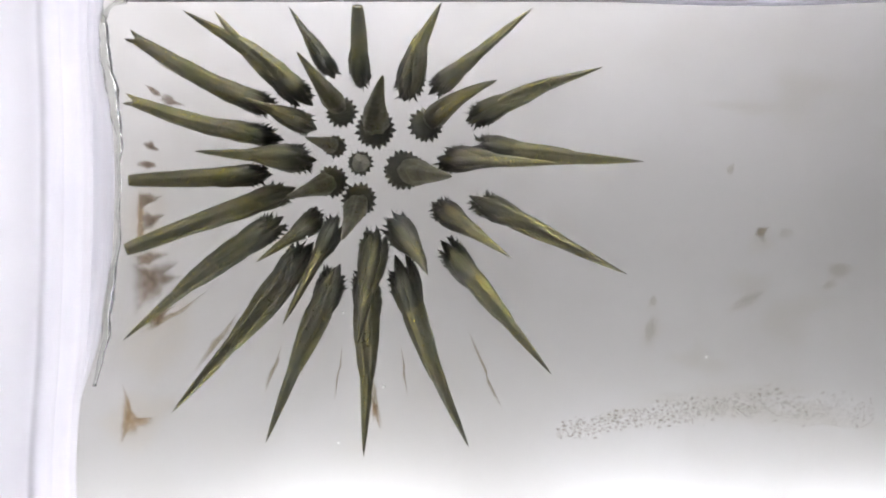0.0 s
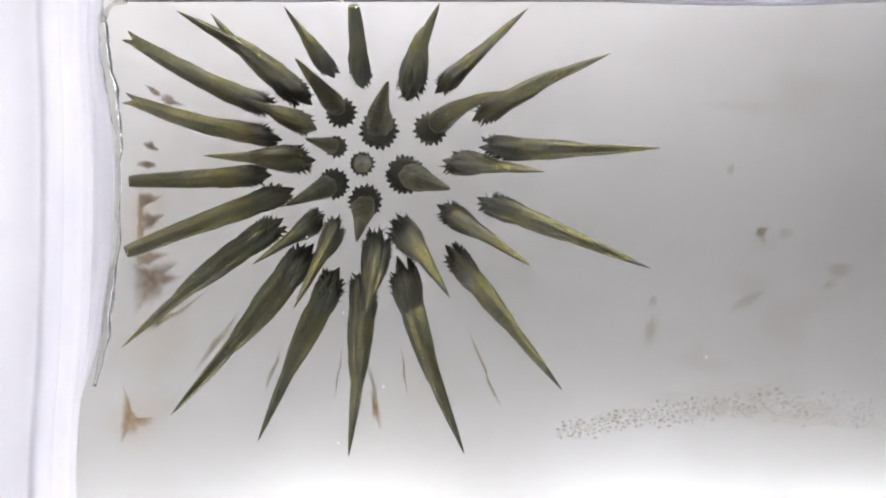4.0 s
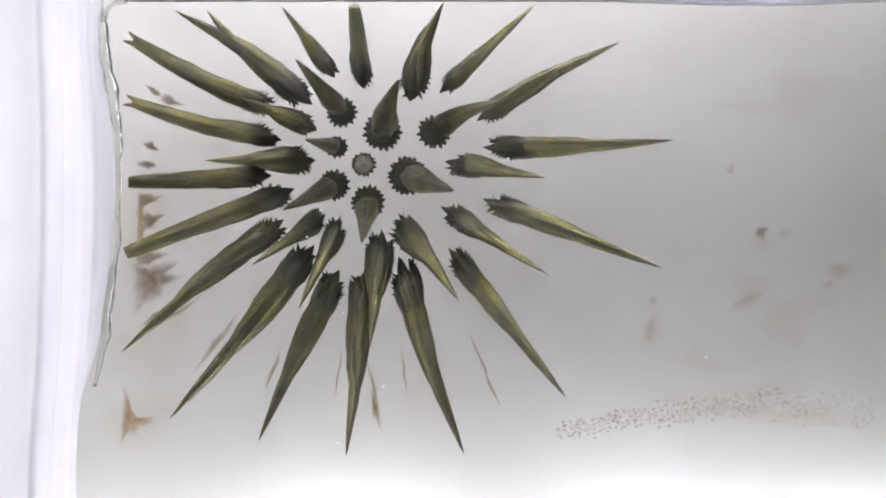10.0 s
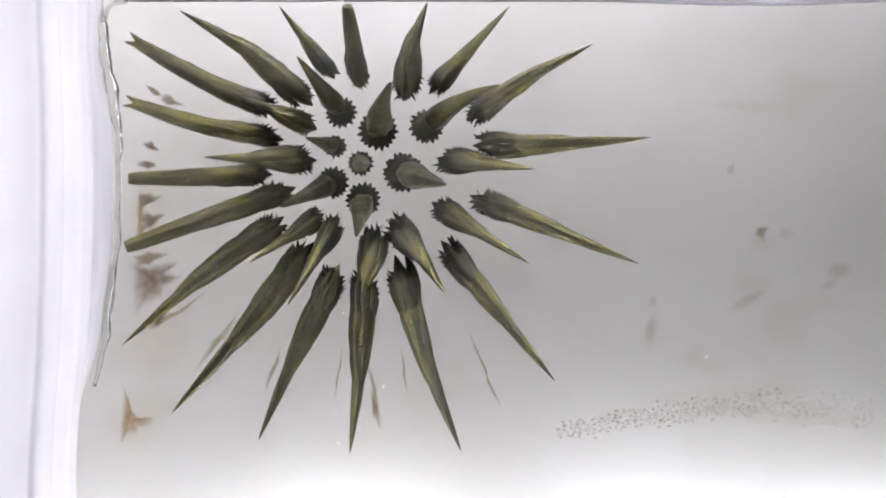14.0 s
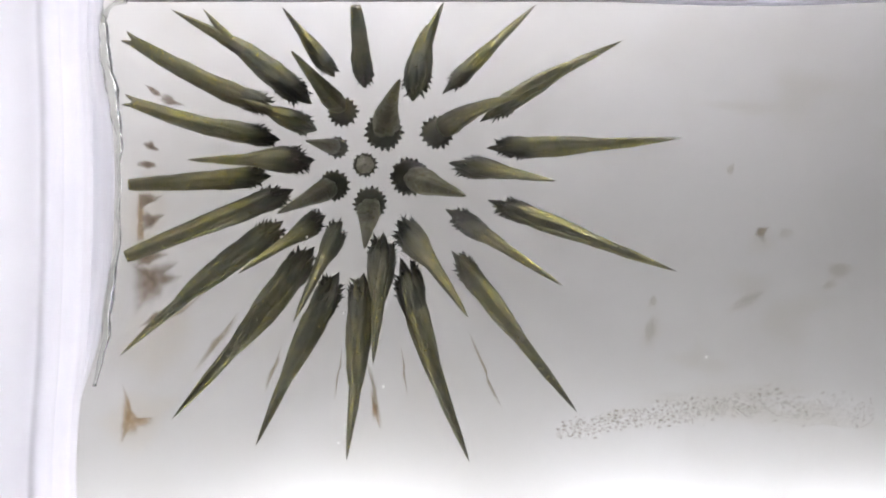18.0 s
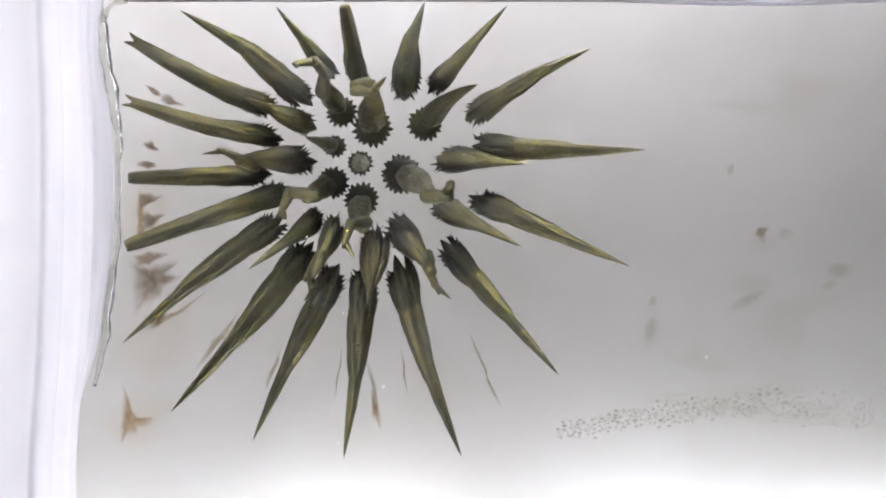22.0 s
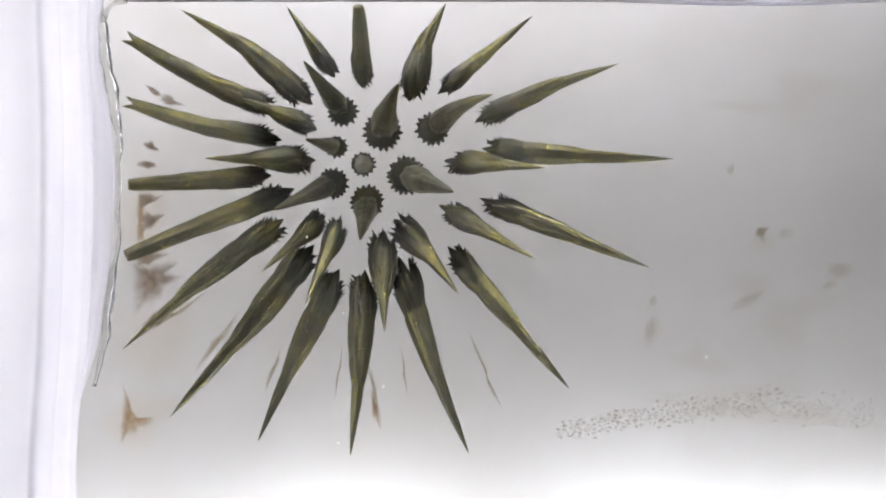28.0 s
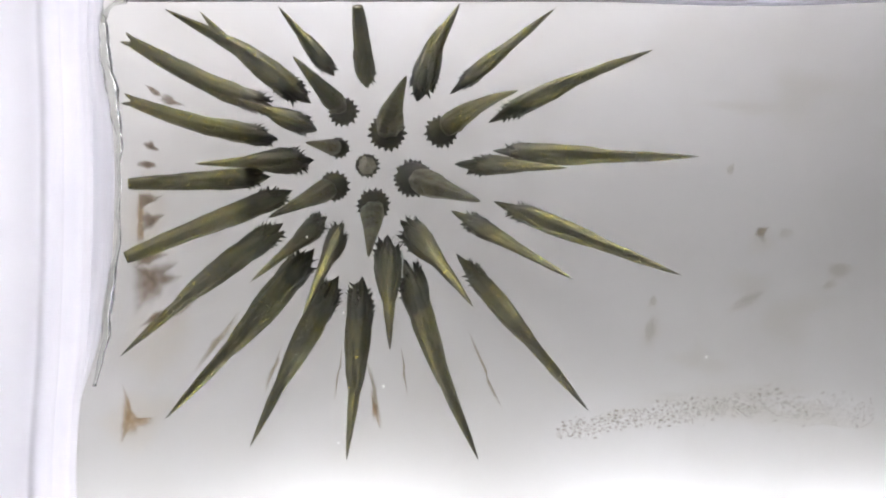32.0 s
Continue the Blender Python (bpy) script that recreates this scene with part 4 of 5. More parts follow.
    reaches("b1", 5.5, [(5.72, 4.95), (5.44, 5.09), (5.59, 5.21), (4.92, 5.09), (5.83, 5.01), (5.97, 5.23), (6.25, 4.79), (7.99, 4.15), (8.27, 4.20), (6.31, 4.40), (6.80, 4.49), (6.31, 4.29), (5.74, 4.53), (6.31, 4.29), (6.30, 4.63), (5.90, 4.61), (6.07, 4.84), (5.69, 4.95), (6.14, 5.02)])
    reaches("b1", 16.5, [(7.49, 4.37), (8.41, 3.98), (8.03, 4.18), (7.01, 4.19), (6.91, 4.46), (5.34, 4.78), (7.42, 4.25), (8.06, 3.87), (5.48, 5.01), (5.27, 5.06), (5.61, 5.04), (5.09, 5.27), (5.51, 4.82), (5.51, 5.02), (5.99, 5.03), (7.54, 5.27), (7.70, 4.75), (8.23, 5.02), (7.08, 4.91)])
    reaches("b1", 27.5, [(6.26, 4.99), (6.31, 5.02), (6.62, 4.93), (5.97, 5.09), (7.48, 4.54), (5.62, 5.09), (7.18, 4.80), (6.14, 5.27), (6.54, 5.35), (7.71, 5.02)])
    reaches("b2", 0.0, [(3.35, 10.43), (3.09, 10.39), (5.44, 10.64), (6.09, 10.02), (5.44, 9.63), (5.31, 9.95), (4.57, 9.63), (3.91, 9.67)])
    reaches("b2", 5.5, [(3.13, 9.64), (2.93, 9.63), (2.81, 10.14), (3.07, 10.50), (3.33, 10.21), (3.52, 10.43), (3.83, 9.92), (5.79, 9.80), (5.60, 9.61), (3.70, 9.11), (4.33, 9.32), (4.05, 9.28), (3.46, 9.16), (3.70, 9.46), (3.66, 9.43), (3.35, 9.11), (3.41, 9.75), (3.52, 10.15), (3.38, 10.29)])
    reaches("b2", 16.5, [(5.22, 9.93), (6.49, 9.80), (5.68, 9.61), (4.74, 9.46), (4.43, 9.45), (3.00, 8.93), (5.12, 9.62), (6.49, 9.63), (3.06, 9.84), (2.83, 9.80), (2.84, 10.04), (2.13, 10.15), (2.71, 9.79), (1.95, 9.87), (2.75, 10.00), (3.11, 10.33), (4.69, 9.83), (4.92, 9.98), (4.19, 9.56)])
    reaches("b2", 27.5, [(3.18, 9.65), (3.07, 9.56), (3.35, 9.99), (2.48, 9.73), (4.51, 9.93), (2.55, 10.05), (4.22, 10.09), (3.11, 10.22), (3.22, 10.24), (4.64, 9.80)])
    reaches("b3", 0.0, [(-9.04, 12.18), (-9.22, 12.23), (-9.66, 12.53), (-9.10, 12.21), (-8.76, 12.07), (-9.41, 12.05), (-8.76, 11.37), (-9.08, 11.71)])
    reaches("b3", 5.5, [(-9.23, 11.87), (-9.39, 12.07), (-9.41, 12.01), (-9.14, 12.00), (-9.09, 12.08), (-9.39, 12.18), (-8.97, 11.98), (-8.93, 11.97), (-8.98, 11.94), (-9.11, 11.72), (-8.51, 11.71), (-9.21, 11.90), (-8.70, 11.62), (-9.04, 11.83), (-8.76, 11.77), (-8.86, 11.79), (-9.06, 11.90), (-9.04, 11.90), (-9.28, 12.09)])
    reaches("b3", 16.5, [(-9.47, 12.04), (-9.11, 12.07), (-8.92, 12.02), (-9.39, 12.25), (-9.22, 11.90), (-8.86, 11.55), (-9.21, 11.90), (-8.76, 11.55), (-8.56, 11.75), (-8.79, 11.83), (-8.88, 12.04), (-8.86, 12.07), (-9.23, 12.04), (-9.21, 12.07), (-9.41, 11.99), (-9.56, 11.97), (-9.11, 11.85), (-9.14, 12.00), (-8.89, 11.69)])
    reaches("b3", 27.5, [(-8.82, 11.75), (-8.62, 11.62), (-9.19, 12.01), (-9.04, 11.79), (-9.48, 12.03), (-9.28, 11.90), (-9.14, 12.04), (-9.49, 12.00), (-9.15, 12.00), (-9.28, 11.90)])
    reaches("b4", 0.0, [(-12.53, 9.53), (-12.53, 9.53), (-12.81, 9.41), (-12.91, 9.38), (-12.87, 9.39), (-12.83, 9.41), (-12.75, 9.44), (-12.66, 9.48)])
    reaches("b4", 5.5, [(-12.57, 9.51), (-12.52, 9.53), (-12.53, 9.53), (-12.51, 9.53), (-12.57, 9.51), (-12.59, 9.51), (-12.64, 9.49), (-12.86, 9.40), (-12.86, 9.39), (-12.69, 9.47), (-12.72, 9.45), (-12.67, 9.47), (-12.61, 9.50), (-12.62, 9.49), (-12.63, 9.49), (-12.57, 9.51), (-12.58, 9.51), (-12.54, 9.52), (-12.57, 9.51)])
    reaches("b4", 16.5, [(-12.80, 9.42), (-12.89, 9.38), (-12.85, 9.40), (-12.75, 9.44), (-12.71, 9.45), (-12.48, 9.55), (-12.75, 9.44), (-12.83, 9.41), (-12.53, 9.53), (-12.53, 9.53), (-12.54, 9.52), (-12.52, 9.53), (-12.56, 9.52), (-12.55, 9.52), (-12.60, 9.50), (-12.70, 9.46), (-12.84, 9.41), (-12.89, 9.38), (-12.77, 9.43)])
    reaches("b4", 27.5, [(-12.63, 9.49), (-12.66, 9.48), (-12.64, 9.49), (-12.57, 9.51), (-12.77, 9.43), (-12.56, 9.52), (-12.73, 9.45), (-12.64, 9.48), (-12.64, 9.48), (-12.86, 9.40)])
    reaches("b5", 0.0, [(-15.47, 6.10), (-15.44, 6.35), (-16.70, 6.13), (-16.37, 5.77), (-16.00, 5.78), (-15.92, 5.71), (-14.66, 5.64), (-14.96, 5.79)])
    reaches("b5", 5.5, [(-14.83, 5.87), (-14.87, 6.10), (-14.70, 5.95), (-14.24, 5.85), (-14.91, 5.74), (-14.94, 5.67), (-15.04, 5.55), (-15.47, 5.32), (-15.69, 5.43), (-14.87, 5.53), (-15.06, 5.51), (-15.47, 5.67), (-14.88, 5.66), (-15.47, 5.81), (-15.04, 5.70), (-14.87, 5.74), (-15.02, 5.76), (-14.94, 5.74), (-15.14, 5.79)])
    reaches("b5", 16.5, [(-15.62, 5.32), (-15.82, 5.32), (-15.82, 5.40), (-16.00, 5.57), (-15.35, 5.50), (-14.24, 5.67), (-15.59, 5.32), (-15.65, 4.97), (-14.62, 5.56), (-14.59, 5.50), (-14.99, 5.63), (-14.94, 5.67), (-15.31, 5.52), (-15.65, 5.32), (-15.22, 5.38), (-15.29, 5.32), (-15.51, 5.14), (-16.00, 5.25), (-15.19, 5.43)])
    reaches("b5", 27.5, [(-14.95, 5.74), (-14.87, 5.67), (-15.30, 5.73), (-14.87, 5.78), (-15.58, 5.44), (-14.41, 5.71), (-15.36, 5.56), (-15.12, 5.78), (-15.02, 5.78), (-15.47, 5.32)])
    reaches("b7", 0.0, [(-11.64, -0.84), (-11.55, -0.87), (-12.34, -1.79), (-12.54, -1.80), (-12.34, -1.54), (-12.47, -1.53), (-11.89, -1.02), (-11.81, -0.98)])
    reaches("b7", 5.5, [(-11.72, -0.94), (-11.71, -0.74), (-11.85, -1.21), (-12.24, -1.54), (-12.39, -1.29), (-12.94, -1.54), (-12.50, -1.32), (-13.04, -1.79), (-12.62, -1.65), (-11.89, -1.02), (-11.94, -1.20), (-11.71, -0.84), (-11.43, -0.79), (-11.54, -0.74), (-11.86, -1.02), (-12.24, -0.95), (-12.04, -1.02), (-12.06, -0.84), (-12.20, -1.11)])
    reaches("b7", 16.5, [(-12.76, -1.74), (-12.94, -1.72), (-12.71, -1.67), (-12.76, -1.54), (-12.47, -1.46), (-12.24, -0.84), (-12.95, -1.60), (-13.46, -2.07), (-12.00, -0.94), (-11.54, -0.32), (-12.09, -0.94), (-12.13, -1.30), (-12.08, -1.17), (-11.78, -1.54), (-12.13, -1.47), (-12.24, -1.72), (-12.37, -1.92), (-11.89, -1.96), (-11.61, -1.59)])
    reaches("b7", 27.5, [(-11.49, -1.21), (-11.29, -1.44), (-11.97, -1.33), (-11.43, -1.12), (-12.46, -1.72), (-11.78, -1.30), (-12.38, -1.60), (-11.89, -1.40), (-11.88, -1.50), (-11.99, -2.07)])
    reaches("b8", 0.0, [(-9.96, -4.70), (-9.82, -4.60), (-9.96, -5.75), (-9.37, -5.17), (-9.01, -4.63), (-9.32, -4.68), (-9.15, -3.75), (-9.26, -3.79)])
    reaches("b8", 5.5, [(-9.13, -3.31), (-9.26, -3.05), (-9.07, -3.43), (-9.08, -3.47), (-9.39, -3.99), (-9.61, -4.45), (-9.29, -4.03), (-9.08, -4.52), (-9.09, -4.50), (-8.98, -3.75), (-8.92, -3.76), (-9.33, -3.93), (-9.11, -3.36), (-9.50, -3.75), (-9.22, -3.66), (-9.50, -3.65), (-9.40, -3.72), (-9.68, -3.54), (-9.45, -3.87)])
    reaches("b8", 16.5, [(-9.01, -4.14), (-9.08, -4.52), (-9.11, -4.46), (-9.33, -4.59), (-9.09, -3.95), (-9.19, -3.02), (-9.28, -4.04), (-9.08, -3.65), (-9.13, -3.33), (-9.36, -3.65), (-9.29, -3.79), (-8.91, -3.47), (-9.27, -3.76), (-9.08, -3.82), (-8.88, -3.60), (-8.38, -3.65), (-8.58, -3.82), (-8.91, -4.17), (-8.68, -3.57)])
    reaches("b8", 27.5, [(-8.91, -3.60), (-8.56, -3.47), (-8.99, -3.94), (-8.38, -3.30), (-8.76, -4.05), (-8.38, -3.12), (-8.76, -3.92), (-8.38, -3.30), (-8.75, -3.72), (-8.73, -4.17)])
    reaches("b9", 0.0, [(-5.33, -6.00), (-5.27, -4.58), (-4.70, -5.58), (-4.08, -7.24), (-4.00, -6.98), (-4.51, -6.13), (-4.70, -4.17), (-4.80, -4.08)])
    reaches("b9", 5.5, [(-4.71, -3.52), (-4.87, -2.77), (-4.80, -3.70), (-5.05, -2.77), (-5.01, -3.10), (-5.05, -2.42), (-4.67, -3.92), (-4.00, -6.98), (-4.03, -7.02), (-4.52, -5.93), (-4.11, -5.21), (-4.87, -2.77), (-4.59, -3.16), (-5.05, -2.77), (-4.62, -3.81), (-5.05, -2.77), (-4.89, -3.54), (-5.05, -2.77), (-4.96, -3.74)])
    reaches("b9", 16.5, [(-4.16, -5.98), (-3.93, -7.26), (-3.96, -6.91), (-4.35, -7.15), (-4.37, -5.50), (-5.05, -2.77), (-4.69, -5.02), (-4.52, -6.28), (-4.83, -3.27), (-5.05, -2.07), (-4.96, -3.06), (-4.70, -3.47), (-4.94, -3.49), (-4.52, -5.22), (-4.50, -4.44), (-4.00, -5.75), (-3.50, -6.20), (-3.12, -6.28), (-3.46, -5.76)])
    reaches("b9", 27.5, [(-4.16, -4.59), (-3.65, -5.15), (-4.45, -4.90), (-4.14, -5.40), (-4.09, -6.29), (-4.24, -5.40), (-4.08, -6.00), (-4.00, -5.58), (-4.08, -5.40), (-3.30, -6.28)])
    reaches("b10", 0.0, [(-0.94, -1.60), (-0.69, -2.28), (1.01, -3.91), (1.98, -4.21), (1.95, -4.05), (1.41, -3.90), (1.08, -3.52), (0.57, -3.12)])
    reaches("b10", 5.5, [(0.19, -2.92), (-0.14, -3.11), (-0.06, -2.92), (0.38, -3.63), (0.46, -3.51), (0.45, -3.73), (0.93, -3.48), (2.23, -3.91), (2.07, -4.00), (0.98, -3.21), (1.57, -3.48), (1.01, -3.21), (0.82, -2.76), (0.73, -2.86), (0.82, -2.97), (0.49, -2.76), (0.35, -2.85), (0.10, -2.72), (0.18, -3.01)])
    reaches("b10", 16.5, [(1.83, -3.96), (2.65, -4.40), (2.24, -4.26), (1.54, -4.22), (1.29, -3.51), (0.21, -2.30), (1.47, -3.80), (1.95, -4.05), (0.29, -2.99), (0.00, -3.07), (0.34, -3.24), (0.38, -2.93), (0.37, -3.10), (0.14, -3.00), (0.52, -3.13), (0.91, -3.11), (1.99, -3.70), (1.88, -3.28), (1.42, -2.91)])
    reaches("b10", 27.5, [(0.62, -2.73), (0.94, -2.76), (0.66, -3.27), (0.56, -3.07), (1.53, -3.91), (0.31, -2.93), (1.34, -3.80), (0.66, -3.28), (0.58, -3.08), (1.85, -3.56)])
    reaches("b11", 0.0, [(4.31, -0.60), (4.05, -0.31), (6.80, -1.93), (8.24, -2.44), (7.85, -1.82), (7.46, -2.16), (6.63, -1.75), (5.92, -1.33)])
    reaches("b11", 5.5, [(5.13, -0.65), (4.49, -0.21), (4.51, -0.16), (4.52, 0.11), (5.16, -0.39), (5.29, -0.49), (6.11, -1.02), (8.49, -2.63), (8.33, -2.51), (6.52, -1.61), (7.16, -1.61), (6.80, -1.96), (6.21, -1.36), (6.28, -1.58), (6.14, -1.17), (5.75, -1.02), (5.54, -0.91), (5.36, -0.91), (5.22, -0.67)])
    reaches("b11", 16.5, [(8.04, -2.31), (9.33, -3.12), (8.49, -2.54), (7.47, -2.31), (7.08, -1.82), (5.19, -0.60), (7.55, -2.07), (8.70, -2.77), (5.05, -0.30), (4.84, -0.49), (5.07, -0.29), (4.94, 0.11), (5.35, -0.58), (4.77, 0.11), (5.46, -0.45), (5.89, -0.49), (8.01, -1.81), (8.35, -2.00), (7.30, -1.63)])
    reaches("b11", 27.5, [(5.64, -0.75), (5.82, -0.67), (5.68, -0.80), (5.19, -0.49), (7.31, -1.83), (4.91, -0.32), (6.72, -1.20), (5.58, -0.42), (5.51, -0.38), (8.10, -1.89)])
    reaches("o1", 0.0, [(12.67, 5.52), (12.86, 5.48), (15.34, 5.41), (16.91, 5.16), (17.22, 4.95), (15.94, 5.84), (15.09, 5.76), (14.17, 6.22)])
    reaches("o1", 5.5, [(13.33, 6.52), (12.92, 6.48), (12.92, 6.40), (12.88, 6.62), (13.51, 6.45), (13.66, 6.62), (14.18, 6.49), (16.16, 6.19), (16.33, 6.02), (14.55, 6.87), (15.22, 6.05), (14.09, 7.12), (13.82, 6.84), (13.88, 7.12), (14.03, 6.52), (13.20, 7.12), (13.43, 6.72), (13.10, 7.05), (13.31, 6.57)])
    reaches("o1", 16.5, [(15.31, 6.77), (16.23, 6.26), (16.18, 6.15), (15.09, 7.01), (14.67, 6.79), (12.42, 7.15), (14.97, 6.92), (15.80, 6.90), (13.31, 6.37), (13.20, 6.76), (13.31, 6.42), (12.78, 6.26), (13.17, 6.94), (13.27, 6.30), (13.75, 6.71), (15.09, 6.12), (16.06, 6.14), (16.23, 5.59), (15.22, 5.95)])
    reaches("o1", 27.5, [(14.04, 5.99), (14.52, 5.69), (14.09, 6.12), (13.56, 6.01), (15.32, 6.36), (13.56, 6.05), (15.21, 5.83), (14.27, 6.01), (14.25, 5.57), (16.16, 5.84)])
    reaches("o2", 0.0, [(10.13, 11.49), (10.00, 11.55), (12.88, 12.02), (13.66, 12.00), (13.06, 12.02), (12.86, 12.54), (11.91, 11.95), (11.00, 12.30)])
    reaches("o2", 5.5, [(10.00, 12.42), (9.35, 12.27), (9.76, 12.34), (9.24, 12.41), (9.75, 12.58), (9.99, 12.81), (10.45, 12.64), (12.77, 12.41), (12.97, 12.51), (11.17, 13.06), (11.42, 12.30), (10.77, 13.31), (10.16, 12.67), (10.20, 13.02), (10.40, 12.46), (9.70, 12.77), (10.01, 12.68), (9.49, 12.95), (9.95, 12.73)])
    reaches("o2", 16.5, [(12.38, 13.14), (13.20, 12.59), (12.63, 12.55), (11.34, 13.16), (11.34, 12.90), (8.88, 12.59), (11.69, 13.18), (12.70, 13.06), (9.53, 12.40), (9.67, 12.98), (9.58, 12.75), (9.35, 12.66), (9.67, 13.22), (9.74, 12.84), (10.34, 13.14), (11.63, 12.95), (12.86, 12.77), (13.77, 12.27), (12.37, 12.15)])
    reaches("o2", 27.5, [(10.70, 12.02), (11.09, 11.70), (10.78, 12.46), (10.27, 12.31), (12.24, 12.99), (10.17, 12.41), (11.70, 12.46), (10.95, 12.56), (11.01, 12.03), (13.31, 12.59)])
    reaches("o3", 0.0, [(5.70, 15.31), (5.56, 15.25), (7.46, 15.27), (8.13, 15.19), (7.64, 15.16), (7.26, 15.40), (6.74, 15.06), (5.86, 15.23)])
    reaches("o3", 5.5, [(5.01, 15.33), (4.80, 15.41), (4.85, 15.39), (4.48, 15.34), (4.73, 15.36), (4.77, 15.34), (5.19, 15.31), (7.21, 15.27), (7.34, 15.28), (5.77, 15.45), (6.09, 15.09), (5.05, 15.34), (4.82, 15.12), (4.80, 15.34), (5.24, 15.23), (4.73, 15.45), (4.85, 15.38), (4.23, 15.38), (4.76, 15.46)])
    reaches("o3", 16.5, [(6.39, 15.46), (7.46, 15.23), (7.01, 15.23), (5.88, 15.49), (5.79, 15.34), (4.09, 15.13), (5.90, 15.44), (6.56, 15.31), (4.40, 15.25), (4.05, 15.45), (4.33, 15.45), (4.09, 15.45), (4.22, 15.55), (4.41, 15.52), (4.61, 15.55), (5.45, 15.52), (6.68, 15.30), (7.74, 15.23), (6.66, 15.06)])
    reaches("o3", 27.5, [(5.47, 15.04), (5.70, 14.80), (5.42, 15.33), (5.02, 15.27), (6.29, 15.47), (4.80, 15.31), (6.14, 15.37), (5.38, 15.52), (5.77, 15.30), (7.13, 15.27)])
    reaches("o4", 0.0, [(-0.07, 15.62), (-0.16, 15.60), (0.93, 15.37), (1.76, 15.44), (1.75, 15.62), (1.02, 15.46), (0.78, 15.37), (0.13, 15.51)])
    reaches("o4", 5.5, [(-0.46, 15.60), (-0.64, 15.62), (-0.67, 15.60), (-0.86, 15.62), (-0.64, 15.62), (-0.61, 15.62), (-0.27, 15.62), (1.11, 15.55), (1.21, 15.50), (0.07, 15.62), (0.58, 15.58), (-0.25, 15.62), (-0.34, 15.65), (-0.61, 15.62), (-0.19, 15.60), (-0.64, 15.62), (-0.57, 15.61), (-0.96, 15.62), (-0.74, 15.58)])
    reaches("o4", 16.5, [(0.33, 15.42), (1.21, 15.30), (1.00, 15.46), (0.07, 15.62), (0.06, 15.55), (-1.00, 15.62), (0.07, 15.49), (0.68, 15.37), (-0.75, 15.62), (-1.14, 15.62), (-0.95, 15.63), (-1.14, 15.62), (-1.15, 15.64), (-1.14, 15.62), (-0.95, 15.62), (-0.39, 15.62), (0.62, 15.46), (1.18, 15.30), (0.73, 15.46)])
    reaches("o4", 27.5, [(-0.03, 15.58), (0.21, 15.55), (-0.19, 15.57), (-0.25, 15.62), (0.36, 15.50), (-0.46, 15.62), (0.36, 15.54), (-0.21, 15.62), (0.10, 15.59), (1.11, 15.55)])
    reaches("o5", 0.0, [(-5.45, 15.48), (-5.50, 15.48), (-5.28, 15.48), (-4.90, 15.48), (-4.90, 15.48), (-5.39, 15.48), (-5.28, 15.48), (-5.56, 15.48)])
    reaches("o5", 5.5, [(-5.83, 15.48), (-5.94, 15.48), (-5.94, 15.48), (-6.00, 15.48), (-6.05, 15.48), (-6.11, 15.48), (-5.89, 15.48), (-5.39, 15.48), (-5.17, 15.48), (-5.67, 15.48), (-5.39, 15.48), (-5.83, 15.48), (-5.72, 15.48), (-6.05, 15.48), (-5.72, 15.48), (-5.94, 15.48), (-5.94, 15.48), (-6.11, 15.48), (-6.11, 15.48)])
    reaches("o5", 16.5, [(-5.83, 15.48), (-5.34, 15.48), (-5.17, 15.48), (-5.56, 15.48), (-5.78, 15.48), (-6.16, 15.48), (-6.00, 15.48), (-5.45, 15.48), (-6.05, 15.48), (-6.27, 15.48), (-6.27, 15.48), (-6.27, 15.48), (-6.33, 15.48), (-6.33, 15.48), (-6.33, 15.48), (-6.11, 15.48), (-5.56, 15.48), (-5.28, 15.48), (-5.28, 15.48)])
    reaches("o5", 27.5, [(-5.61, 15.48), (-5.39, 15.48), (-5.83, 15.48), (-5.72, 15.48), (-5.78, 15.48), (-5.78, 15.48), (-5.61, 15.48), (-5.83, 15.48), (-5.72, 15.48), (-5.45, 15.48)])
    reaches("o6", 0.0, [(-9.81, 15.42), (-9.86, 15.42), (-10.19, 15.42), (-10.14, 15.42), (-10.03, 15.42), (-10.25, 15.42), (-10.03, 15.42), (-10.08, 15.42)])
    reaches("o6", 5.5, [(-10.19, 15.42), (-10.25, 15.42), (-10.25, 15.42), (-10.30, 15.42), (-10.36, 15.42), (-10.52, 15.42), (-10.47, 15.42), (-10.52, 15.42), (-10.25, 15.42), (-10.25, 15.42), (-10.08, 15.37), (-10.30, 15.42), (-10.03, 15.37), (-10.47, 15.42), (-10.19, 15.42), (-10.30, 15.42), (-10.30, 15.42), (-10.41, 15.42), (-10.41, 15.42)])
    reaches("o6", 16.5, [(-10.86, 15.42), (-10.63, 15.42), (-10.41, 15.42), (-10.25, 15.42), (-10.41, 15.42), (-10.36, 15.42), (-10.80, 15.42), (-10.52, 15.42), (-10.25, 15.42), (-10.58, 15.42), (-10.58, 15.42), (-10.63, 15.42), (-10.69, 15.42), (-10.74, 15.42), (-10.80, 15.42), (-10.74, 15.42), (-10.74, 15.42), (-10.47, 15.42), (-10.08, 15.42)])
    reaches("o6", 27.5, [(-9.98, 15.42), (-9.92, 15.42), (-10.41, 15.42), (-10.08, 15.42), (-10.58, 15.42), (-10.19, 15.42), (-10.52, 15.42), (-10.36, 15.42), (-10.14, 15.42), (-10.47, 15.42)])
    reaches("o7", 0.0, [(-16.53, 15.11), (-16.75, 15.11), (-17.63, 15.16), (-17.52, 15.16), (-17.35, 15.16), (-17.57, 15.16), (-16.86, 15.05), (-16.97, 15.11)])
